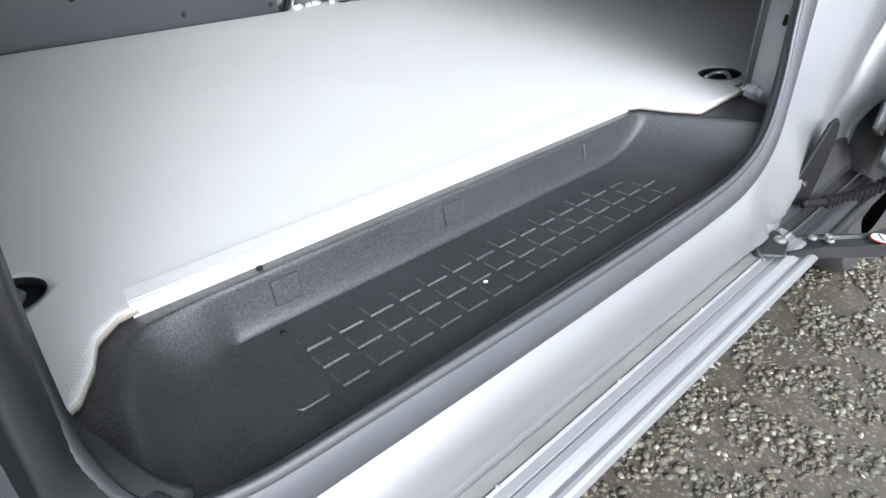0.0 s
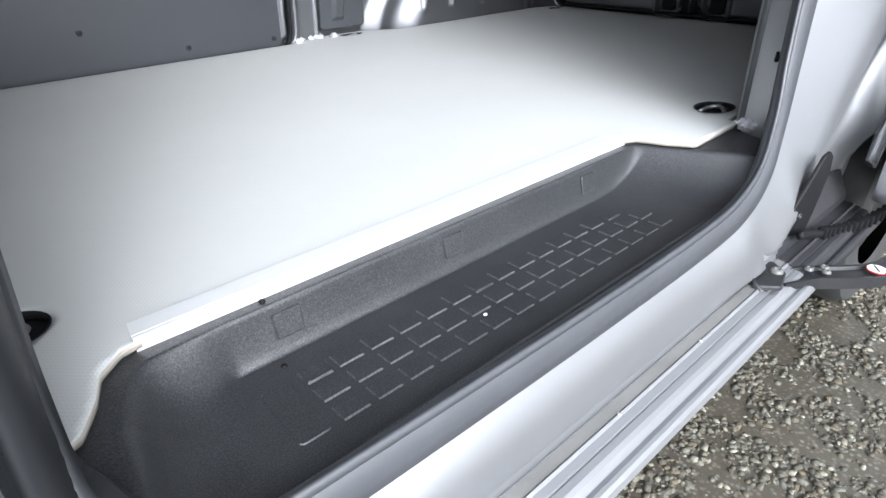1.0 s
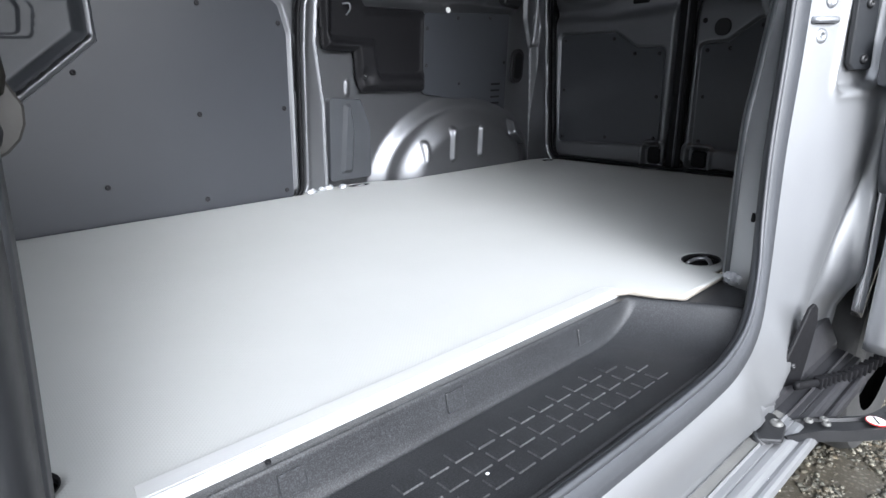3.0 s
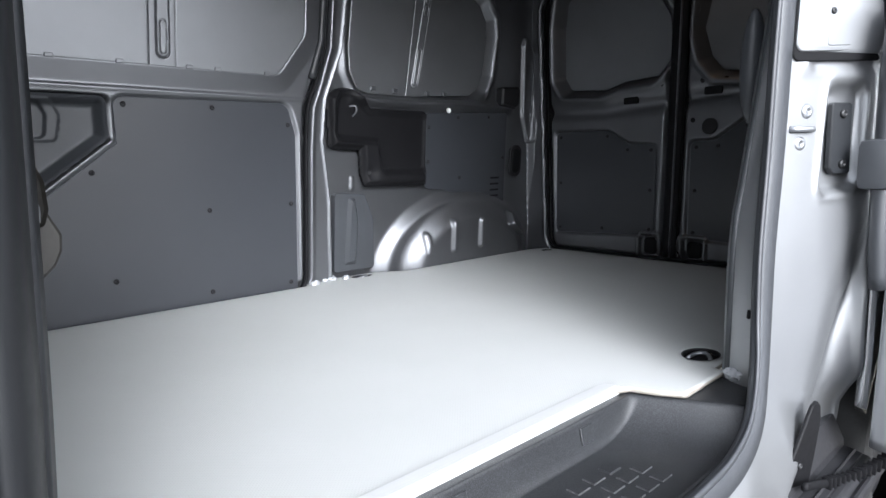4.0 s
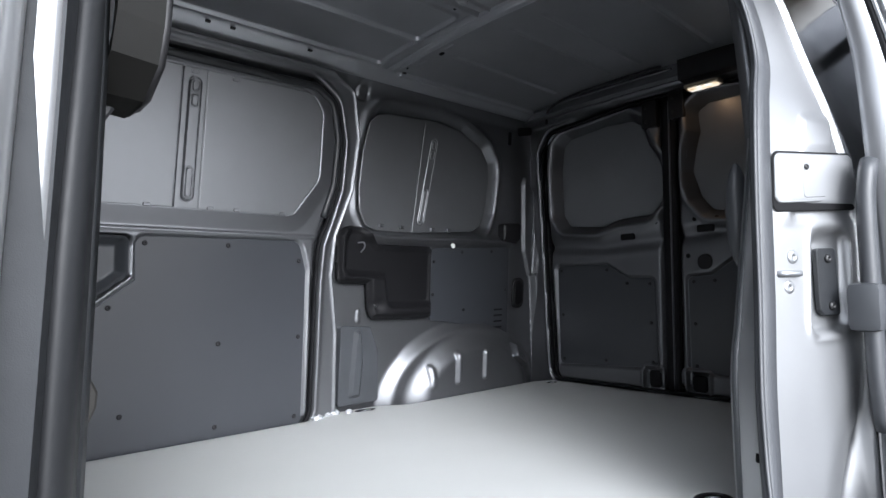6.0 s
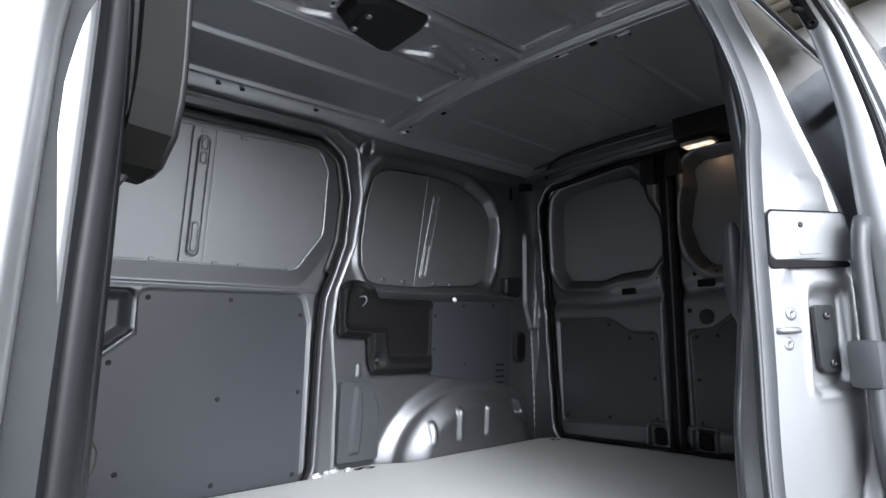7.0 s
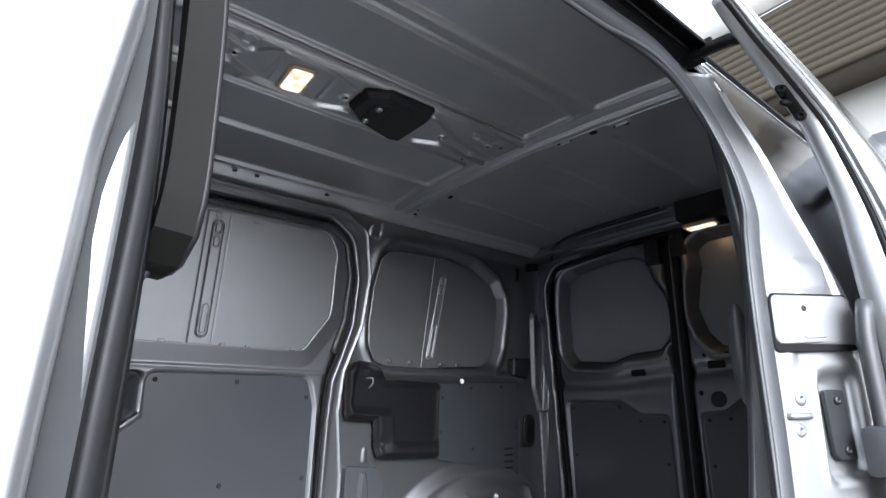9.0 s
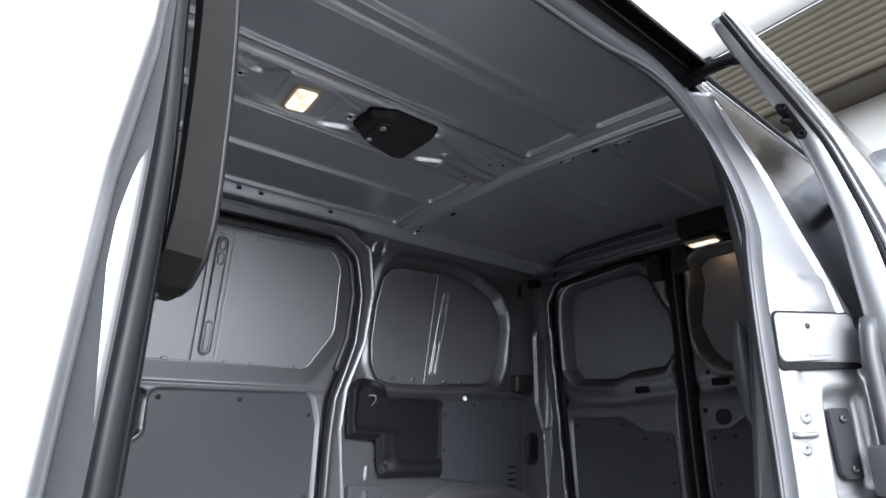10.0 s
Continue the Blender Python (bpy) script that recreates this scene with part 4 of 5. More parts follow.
def step_height(x, y):
    rim = np.interp(y, [-0.34, -0.20, -0.12, -0.07, -0.03], [-0.064, -0.060, -0.048, -0.030, -0.012])
    bed_edge = np.interp(y, [-0.34, -0.22, -0.13, -0.05], [0.000, 0.012, 0.040, 0.075])
    d = np.maximum(soft_least(-0.046 - y, x - rim, 0.012), 0)
    bed = np.hypot(np.maximum(y + 0.064, 0), np.maximum(bed_edge - x, 0))
    k = d / (d + bed + 0.001)
    k = np.where(k < 0.12, k * k / 0.24, k - 0.06) / 0.94
    a = 1 - (1 - np.clip(k, 0, 1)) ** 2.2
    right_rim = 0.800 + 0.55 * np.clip(-0.04 - y, 0, 0.3)
    b = np.clip((right_rim - x) / 0.150, 0, 1)
    b = 1 - (1 - b) ** 2.6
    z = -0.0105 + (STEP_Z + 0.0105) * a * b
    z = z + 0.003 * ease(-(y + 0.226), 0.010) - 0.0020 * hump(y + 0.220, 0.0025)
    return z


TRAY_EDGE = [(-0.125, -0.008), (-0.125, -0.215), (-0.06, -0.250), (0.75, -0.250), (0.86, -0.240), (0.935, -0.212), (1.005, -0.165), (1.005, -0.008)]
t = thing("step_tray", "dark grey grained plastic step tray with raised pads", "step")
sheet("tray", segs((-0.14, 0.06, 0.0022), (0.06, 1.02, 0.0040)), segs((-0.262, -0.232, 0.004), (-0.232, -0.212, 0.0016), (-0.212, -0.085, 0.004), (-0.085, -0.030, 0.0012), (-0.030, -0.005, 0.004)), lambda x, y: (x, y, step_height(x, y)), STEP, t, keep=lambda x, y: rsd(x, y, TRAY_EDGE, 0.03), thick=0.003)
pad_mesh = bpy.data.meshes.new("pad")
bm = bmesh.new()
lo = [bm.verts.new((sx * 0.0154, sy * 0.0116, -0.001)) for sx, sy in ((-1, -1), (1, -1), (1, 1), (-1, 1))]
hi = [bm.verts.new((sx * 0.0139, sy * 0.0100, 0.0020)) for sx, sy in ((-1, -1), (1, -1), (1, 1), (-1, 1))]
for i in range(4):
    bm.faces.new((lo[i], lo[(i + 1) % 4], hi[(i + 1) % 4], hi[i]))
bm.faces.new(hi)
bm.to_mesh(pad_mesh)
bm.free()
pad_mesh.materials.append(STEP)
pad_mesh.materials.append(PADLIT)
# near and left sides get the lighter colour as painted edge highlights
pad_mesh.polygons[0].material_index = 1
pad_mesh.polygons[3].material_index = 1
for r, y in enumerate((-0.1725, -0.140, -0.108)):
    for k in range(15):
        x = 0.126 + 0.0393 * k
        if r == 2 and k in (0, 6, 13, 14):
            continue
        ob = new("pad", pad_mesh)
        ob.parent, ob.location = t, (x, y, float(step_height(np.float64(x), np.float64(y))))
for x, y in ((0.128, -0.108), (0.362, -0.108), (0.640, -0.108)):
    slab("clip_plug", [(x - 0.0155, y - 0.0115), (x + 0.0155, y - 0.0115), (x + 0.0155, y + 0.0115), (x - 0.0155, y + 0.0115)], 0.002, lambda a, b, h: (a, b, STEP_Z - 0.001 + h), 0.003, STEP, t)
slab("end_pad", [(0.064, -0.184), (0.102, -0.184), (0.100, -0.119), (0.104, -0.103), (0.070, -0.097)], 0.008, lambda a, b, h: (a, b, STEP_Z - 0.001 + h), 0.0022, STEP, t)
riser_y = np.linspace(-0.100, -0.030, 300)
for x in (0.1345, 0.372, 0.660):
    face_z = step_height(np.full(300, x), riser_y)
    slab("riser_plate", [(x - 0.016, -0.050), (x + 0.016, -0.050), (x + 0.016, -0.022), (x - 0.016, -0.022)], 0.002, lambda a, b, h: (a, float(np.interp(b, face_z, riser_y)) - h + 0.001, b + 0.3 * h), 0.0040, STEP, t, edge=0.0010)
for x, y, z in ((0.117, -0.037, -0.010), (0.110, -0.078, STEP_Z + 0.0005)):
    stud((x, y, z), (0, 0, 1), 0.0035, DARK, t, "vent_plug", socket=0.0)
specks = thing("speck", "white paint speck on the step tray", "speck")
slab("drop", [(0.318, -0.160), (0.323, -0.160), (0.323, -0.156), (0.318, -0.156)], 0.0018, lambda a, b, h: (a, b, STEP_Z + 0.0010 + h), 0.0012, WHITEP, specks, edge=0.0005)

# ---- the door opening: seal, jamb and sill ----
INNER_RAIL = [(-0.072, -0.145, 1.15), (-0.077, -0.184, 0.98), (-0.081, -0.213, 0.80), (-0.081, -0.222, 0.62), (-0.0925, -0.223, 0.30), (-0.101, -0.224, 0.08), (-0.096, -0.231, 0.00), (-0.066, -0.240, -0.055), (-0.01, -0.246, -0.074), (0.10, -0.248, -0.077), (0.40, -0.252, -0.078), (0.66, -0.252, -0.076), (0.78, -0.248, -0.066), (0.865, -0.238, -0.030), (0.930, -0.220, 0.035), (0.972, -0.206, 0.120), (0.995, -0.198, 0.250), (1.022, -0.194, 0.400), (1.032, -0.193, 0.550), (1.045, -0.190, 0.680), (1.085, -0.180, 0.790), (1.140, -0.165, 0.885), (1.148, -0.143, 1.000), (1.105, -0.113, 1.130), (0.985, -0.098, 1.212), (0.780, -0.096, 1.236), (0.45, -0.096, 1.240), (0.0, -0.098, 1.236)]
OUTER_RAIL = [(-0.082, -0.180, 1.15), (-0.086, -0.219, 0.98), (-0.089, -0.248, 0.80), (-0.092, -0.258, 0.62), (-0.106, -0.260, 0.30), (-0.114, -0.262, 0.05), (-0.110, -0.265, -0.06), (-0.075, -0.272, -0.14), (-0.01, -0.274, -0.166), (0.10, -0.272, -0.168), (0.40, -0.272, -0.168), (0.66, -0.274, -0.168), (0.82, -0.282, -0.170), (1.02, -0.288, -0.168), (1.24, -0.292, -0.15), (1.248, -0.290, 0.05), (1.248, -0.288, 0.250), (1.246, -0.287, 0.400), (1.245, -0.286, 0.550), (1.243, -0.266, 0.690), (1.252, -0.242, 0.780), (1.258, -0.208, 0.890), (1.248, -0.170, 1.030), (1.205, -0.140, 1.140), (1.100, -0.122, 1.240), (0.80, -0.118, 1.262), (0.45, -0.118, 1.264), (0.0, -0.118, 1.26)]
both = glide([a + b for a, b in zip(INNER_RAIL, OUTER_RAIL)], 0.012)
rail_in, rail_out = both[:, :3], both[:, 3:]


def jamb():
    n, k = int(np.argmax(rail_in[:, 2] > 1.205)), 60
    first = int(np.argmax(rail_in[:, 0] > -0.055))
    RI, RO = rail_in[first:n], rail_out[first:n]
    n = n - first
    s = np.linspace(0, 1, k)
    P = RI[:, None, :] * (1 - s[None, :, None]) + RO[:, None, :] * s[None, :, None]
    tan = np.gradient(RI, axis=0)
    nor = np.cross(RO - RI, tan)
    nor /= np.linalg.norm(nor, axis=1, keepdims=True)
    width = np.linalg.norm(RO - RI, axis=1)[:, None] * s[None, :]
    z, x = P[..., 2], P[..., 0]
    post = ease(x - 0.97, 0.10)
    # low part of the post falls away to a crease, then the flange comes back
    full = np.linalg.norm(RO - RI, axis=1)[:, None]
    deep = np.interp(z, [-0.20, 0.05, 0.15, 0.25, 0.31], [0.050, 0.036, 0.026, 0.011, 0.0])
    start = np.interp(z, [-0.10, 0.03, 0.11, 0.18, 0.245, 0.285], [0.130, 0.132, 0.142, 0.162, 0.198, 0.228])
    crease = np.minimum(np.interp(z, [-0.05, 0.06, 0.126, 0.193, 0.25], [0.198, 0.201, 0.219, 0.250, 0.256]) + 1.25 * deep, full - 0.012)
    fall = np.clip((width - start) / (crease - start), 0, 1) ** 2
    back = 1 - (1 - np.clip((full - width) / (full - crease), 0, 1)) * ease(z + 0.05, 0.08)
    d = -deep * np.where(width < crease, fall, back) * ease(x - 0.868, 0.07)
    # recess round the cap and the shelf under it
    pocket = rsd(width, z, [(0.104, 0.338), (0.200, 0.342), (0.196, 0.532), (0.104, 0.524)], 0.022)
    d = d - 0.016 * (1 - ease(pocket, 0.009)) * post + 0.004 * hump(pocket - 0.008, 0.006) * post
    d = d + 0.005 * hump(z - 0.556, 0.008) * ease(width - 0.03, 0.02) * post + 0.010 * (1 - ease(np.abs(z - 0.590) - 0.010, 0.02)) * ease(width - 0.04, 0.05) * post
    d = d - 0.008 * hump(z - 0.565, 0.012) * ease(width - 0.06, 0.03) * post
    d = d + 0.010 * hump(width - np.linalg.norm(RO - RI, axis=1)[:, None] + 0.006, 0.006) * ease(x - 1.1, 0.1)
    block = rsd(width, z, [(0.092, 0.690), (0.182, 0.694), (0.172, 0.765), (0.096, 0.760)], 0.014)
    d = d + 0.007 * (1 - ease(block, 0.014)) * post
    lower = (1 - ease(x - 0.80, 0.1)) * ease(x - 0.0, 0.1) * (1 - ease(z - 0.3, 0.2))
    d = d + 0.010 * np.sin(math.pi * s[None, :]) * lower
    Q = P + d[..., None] * nor[:, None, :]
    idx = np.arange(n * k).reshape(n, k)
    quads = np.stack([idx[:-1, :-1], idx[:-1, 1:], idx[1:, 1:], idx[1:, :-1]], -1).reshape(-1, 4)
    me = bpy.data.meshes.new("door_jamb")
    me.from_pydata(Q.reshape(-1, 3).tolist(), [], quads.tolist())
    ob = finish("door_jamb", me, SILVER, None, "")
    m = ob.modifiers.new("thickness", "SOLIDIFY")
    m.thickness, m.offset = 0.004, -1.0
    return ob, P, nor


jamb_ob, JP, JN = jamb()
tagged(jamb_ob, "silver painted door jamb round the open side door", "door jamb", kind="structure")
side = rail_out - rail_in
side /= np.linalg.norm(side, axis=1, keepdims=True)
front_run = (rail_in[:, :1] < 0) * ease(rail_in[:, 2:] - 0.03, 0.12)
seal_path = rail_in - (0.017 - front_run * (0.009 - 0.038 * ease(rail_in[:, 2:] - 0.58, 0.3))) * side
t = thing("door_seal", "dark grey rubber seal round the open side door", "door seal")
front_end = int(np.argmax(rail_in[:, 0] > -0.060))
seal_section = [(-0.021, -0.004), (-0.017, 0.006), (-0.008, 0.012), (0.004, 0.013), (0.014, 0.009), (0.020, 0.001), (0.020, -0.008), (0.0, -0.010), (-0.018, -0.009)]
# same rubber as the rest of the seal, coloured darker as if unlit
sweep("bulb", seal_path[:front_end + 1], side[:front_end + 1], [(1.5 * a, b) for a, b in seal_section], SEALSHADED, t, "run on the front post, colour darkened for shade")
sweep("lip", (rail_in - 0.034 * side)[:front_end + 1], side[:front_end + 1], [(-0.006, -0.007), (0.004, -0.004), (0.006, -0.009), (-0.004, -0.012)], RUBBER, t)
sweep("bulb", seal_path[front_end:], side[front_end:], [(-0.021, -0.004), (-0.017, 0.006), (-0.008, 0.012), (0.004, 0.013), (0.014, 0.009), (0.020, 0.001), (0.020, -0.008), (0.0, -0.010), (-0.018, -0.009)], SEALRUBBER, t)
sweep("lip", (rail_in - 0.034 * side)[front_end:], side[front_end:], [(-0.006, -0.007), (0.004, -0.004), (0.006, -0.009), (-0.004, -0.012)], SEALRUBBER, t)


def sill():
    prof = [(-0.2715, -0.166), (-0.2735, -0.1806), (-0.276, -0.1806), (-0.2900, -0.1830), (-0.2925, -0.1800), (-0.2950, -0.1842), (-0.3040, -0.1860), (-0.3055, -0.1890), (-0.3070, -0.1872), (-0.3150, -0.1884), (-0.3200, -0.1910), (-0.3235, -0.1962), (-0.3262, -0.1985), (-0.3290, -0.1978), (-0.3325, -0.1958), (-0.3370, -0.1966), (-0.3410, -0.2005), (-0.3440, -0.2070), (-0.3370, -0.2250), (-0.3000, -0.270), (-0.2200, -0.300), (-0.2200, -0.120), (-0.2500, -0.120)]
    t = thing("sill", "silver painted door sill with a slide track", "sill", kind="structure")
    path = [(x, 0, 0) for x in lin(-0.60, 0.905, 0.05)]
    # same section as the sill, much darker from x 0.905 on
    sweep("track_end", [(x, 0, -0.002) for x in lin(0.905, 1.25, 0.05)], (0, 1, 0), prof, TRACKEND, t, "dark grey end of the track", smooth=False)
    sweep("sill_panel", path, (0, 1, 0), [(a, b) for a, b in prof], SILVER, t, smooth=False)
    sweep("track_strip", path, (0, 1, 0), [(-0.2762, -0.1803), (-0.2898, -0.1832), (-0.2898, -0.1816), (-0.2762, -0.1786)], TRACK, t, smooth=False)
    for x in (0.20, 0.408, 0.606):
        stud((x, -0.2925, -0.1810), (0, -0.3, 1), 0.003, SILVER, t, "weld_nib", socket=0.0)
    return t


sill()

# plain lining behind the near jamb, up to the roof
def near_wall():
    def place(x, z):
        return x, -0.112 + 0.10 * np.clip(z - 0.55, 0, 1) ** 2, z

    return sheet("wall_near", lin(1.17, 2.10, 0.02), lin(-0.03, 1.25, 0.02), place, INNER, None, thick=0.03, flip=True)


tagged(near_wall(), "steel side wall behind the door post, silver darkened for shade", "van wall", kind="structure")
t = thing("door_post", "silver inner face of the rear door post", "post", kind="structure")
post_in = glide([(0.994, -0.134, -0.02), (0.992, -0.135, 0.25), (1.018, -0.138, 0.374), (1.054, -0.146, 0.56), (1.076, -0.156, 0.72)], 0.02)
post_out = glide([(0.975, -0.196, -0.02), (0.988, -0.190, 0.25), (1.012, -0.184, 0.374), (1.030, -0.180, 0.56), (1.050, -0.176, 0.72)], 0.02)
pi, po = post_in[np.linspace(0, len(post_in) - 1, 40).astype(int)], post_out[np.linspace(0, len(post_out) - 1, 40).astype(int)]
bm = bmesh.new()
rows = [[bm.verts.new(tuple(p)) for p in r] for r in (po, 0.5 * po + 0.5 * pi + (-0.003, 0, 0), pi, pi + (0.012, 0.012, 0), pi + (0.09, 0.020, 0), pi + (0.15, 0.020, 0))]
for lo, hi in zip(rows, rows[1:]):
    for i in range(39):
        bm.faces.new((lo[i], hi[i], hi[i + 1], lo[i + 1]))
bmesh.ops.recalc_face_normals(bm, faces=bm.faces[:])
part("post_face", bm, SILVER, t, smooth=True)
sweep("edge_strip", post_in + (0.0, -0.002, 0), (1, 0, 0), oval(0.004, 0.006, 8), GREYPL, t, "grey rubber edge strip")
slab("hole", [(-0.150 - 0.004, 0.115), (-0.150 + 0.004, 0.115), (-0.150 + 0.004, 0.138), (-0.150 - 0.004, 0.138)], 0.004, lambda a, b, h: (0.984 - h, a - 0.023, b), 0.004, DARK, t)
bm = bmesh.new()
bmesh.ops.create_icosphere(bm, subdivisions=4, radius=1.0)
for v in bm.verts:
    v.co = Vector((0.988 + 0.006 * v.co.x, -0.158 + 0.026 * v.co.y, 0.004 + 0.014 * v.co.z)) + 0.005 * noise.noise_vector(v.co * 2.3)
tagged(part("sealant_bead", bm, SEALANT, None, "", smooth=True, angle=180), "clear crumpled sealant film at the foot of the post", "sealant", "sealant beads")

for x, y, a in ((0.905, 1.195, 0.9), (0.955, 1.215, 0.6), (0.985, 1.222, 1.0), (1.035, 1.205, 0.7)):
    bm = bmesh.new()
    bmesh.ops.create_icosphere(bm, subdivisions=3, radius=1.0)
    for v in bm.verts:
        v.co = Vector((x + 0.020 * a * v.co.x, y + 0.012 * a * v.co.y, 0.004 + 0.012 * a * v.co.z)) + 0.007 * a * noise.noise_vector(v.co * 2.7 + Vector((x * 40, 0, 0)))
    tagged(part("sealant_bead", bm, SEALANT, None, "", smooth=True, angle=180), "clear crumpled sealant film where the floor meets the wall", "sealant", "sealant beads")

# fittings on the post: cap, striker, bolts, door stop plate
JU = Vector((0.9165, -0.400, 0.0))
JN3 = Vector((-0.400, -0.9165, 0.0))


def on_jamb(at, proud=0.0):
    """Points on the post's face: a along it, b up, from a corner at."""
    o = Vector(at)
    return lambda a, b, h=0.0: tuple(o + JU * a + Vector((0, 0.0, 1)) * b + JN3 * (proud + h))


t = thing("track_cap", "silver cap over the end of the centre track", "cap")
base = on_jamb((1.045, -0.196, 0.585), 0.004)
slab("gap", [(-0.002, -0.022), (0.214, -0.012), (0.207, 0.100), (0.003, 0.094)], 0.014, base, 0.0012, DARK, t)
lid = slab("lid", [(0.002, -0.006), (0.212, 0.006), (0.203, 0.096), (0.006, 0.090)], 0.014, base, 0.0045, SILVER, t)
slab("lid_rib", [(0.070, 0.006), (0.130, 0.010), (0.128, 0.083), (0.070, 0.080)], 0.008, base, 0.0058, SILVER, t)
stud(base(0.080, 0.066, 0.005), JN3, 0.006, DARKSTEEL, lid, "screw")
t = thing("striker", "zinc striker loop between two domed bolts", "striker")
for x, y, z in ((1.080, -0.2135, 0.480), (1.068, -0.2085, 0.424)):
    stud((x, y, z), JN3, 0.0135, STEEL, t, "bolt", h=0.006, socket=0.003)
base = on_jamb((1.047, -0.1985, 0.448), 0.0)
slab("loop_slot", [(-0.005, -0.008), (0.055, -0.006), (0.055, 0.006), (-0.005, 0.008)], 0.005, base, 0.004, DARK, t)
sweep("loop", glide([base(0.0, 0.0, 0.0), base(0.004, 0.001, 0.010), base(0.025, 0.001, 0.013), base(0.046, 0.001, 0.010), base(0.050, 0.001, 0.0)], 0.006), (0, 0, 1), oval(0.0055, 0.0045, 8), STEEL, t)
t = thing("door_stop_plate", "black plastic stop plate with two screws", "plate")
base = on_jamb((1.135, -0.2385, 0.365), -0.009)
plate = slab("plate", [(0.004, 0.014), (0.014, 0.004), (0.056, 0.004), (0.050, 0.132), (0.002, 0.132)], 0.006, base, 0.010, RUBBER, t)
for a, b in ((0.028, 0.112), (0.033, 0.022)):
    stud(base(a, b, 0.010), JN3, 0.0085, DARKSTEEL, plate, "screw", h=0.005)
bm = bmesh.new()
bmesh.ops.create_icosphere(bm, subdivisions=3, radius=1.0)
for v in bm.verts:
    v.co = Vector((1.135 + 0.030 * v.co.x, -0.100 + 0.022 * v.co.y, 0.575 + 0.110 * v.co.z))
tagged(part("seat_belt_cover", bm, GREYPL, None, "", smooth=True, angle=180), "grey moulded cover on the inside of the post", "cover")

# front post: outer skin, hinge bolt, inner trim
t = thing("front_post", "silver outer skin of the van before the door opening", "post", kind="structure")


def x_skin(z):
    return np.interp(z, [-0.3, 0.0, 0.30, 0.45, 0.60, 0.70, 1.00, 1.32], [-0.134, -0.133, -0.124, -0.117, -0.109, -0.096, -0.085, -0.077])


def skin_place(u, z):
    return u + x_skin(z), -0.294 + 0.034 * ease(u + 0.007, 0.014) + 0.32 * np.clip(z - 0.60, 0, 1) ** 2, z


# the lighter silver copy puts the skin's bright light into its colour
sheet("outer_skin", segs((-1.45, -0.06, 0.03), (-0.06, 0.0, 0.0025)), lin(-0.30, 1.32, 0.02), skin_place, SKIN, t, thick=0.03)
first = int(np.argmax(rail_in[:, 0] > -0.050))
fi, fo = rail_in[:first], rail_out[:first]
bm = bmesh.new()
rows = [[bm.verts.new(tuple(p)) for p in r] for r in (fi, 0.6 * fi + 0.4 * fo, fo, fo + (-0.024, 0.004, 0.0), fo + (-0.045, 0.03, 0.0))]
for lo, hi in zip(rows, rows[1:]):
    for i in range(len(fi) - 1):
        bm.faces.new((lo[i], hi[i], hi[i + 1], lo[i + 1]))
bmesh.ops.recalc_face_normals(bm, faces=bm.faces[:])
part("post_rubber", bm, LINING, t, "dark grey rubber lining of the post", smooth=True)
patch_rows = []
for s in np.linspace(0, 1, 9):
    k, shift, row = min(1.0, 0.92 + 0.3 * s), -0.011 * s, []
    for z in np.linspace(0.448 + 0.100 * s, 0.632 - 0.030 * s - 0.026 * s ** 3, 24):
        a, b = [np.array([np.interp(z, r[::-1, 2], r[::-1, c]) for c in range(3)]) for r in (fi, fo)]
        row.append(tuple((1 - k) * a + k * b + (shift - 0.0012, -0.0016 - 0.1 * shift, 0)))
    patch_rows.append(row)
bm = bmesh.new()
grid = [[bm.verts.new(p) for p in row] for row in patch_rows]
for lo, hi in zip(grid, grid[1:]):
    for i in range(23):
        bm.faces.new((lo[i], hi[i], hi[i + 1], lo[i + 1]))
bmesh.ops.recalc_face_normals(bm, faces=bm.faces[:])
part("bare_patch", bm, SILVER, t, "bare silver paint patch", smooth=True)
for z, m in ((0.556, TRACK), (0.632, GREYPL)):
    stud((-0.118, -0.256, z), (-0.1, -1, 0), 0.0055, m, t, "bolt", socket=0.0)
t = thing("post_trim", "olive grey plastic trim on the upper front post", "trim panel")
trim_line = glide([(-0.048, -0.138, 0.582), (-0.046, -0.160, 0.584), (-0.045, -0.171, 0.593), (-0.043, -0.172, 0.610), (-0.041, -0.172, 0.660), (-0.041, -0.168, 0.80), (-0.042, -0.130, 1.00), (-0.042, -0.10, 1.15)], 0.012)
trim_body = sweep("trim_body", trim_line, (1, 0.2, 0), [(-0.018, -0.022), (0.011, -0.025), (0.015, -0.023), (0.016, 0.016), (-0.002, 0.020)], TRIMGREY, t, smooth=False)
sweep("trim_edge", trim_line[1:], (1, 0.2, 0), [(0.011, -0.0255), (0.0165, -0.023), (0.0195, -0.014), (0.0195, 0.010), (0.014, 0.014)], BLACK, trim_body, "black rounded edge")
slab("trim_wedge", [(-0.120, 0.480), (-0.074, 0.512), (-0.024, 0.596), (-0.022, 0.700), (-0.120, 0.700)], 0.006, lambda a, b, h: (a, -0.140 - h, b), 0.014, GREYPL, t)
tagged(sweep("front_post_inner", [(-0.172, -0.165, z) for z in lin(-0.03, 1.24, 0.1)], (1, 0, 0), [(-0.06, -0.05), (0.020, -0.045), (0.020, 0.045), (-0.06, 0.05)], GREYPL, smooth=False), "dark inner lining of the front post", "post", kind="structure")

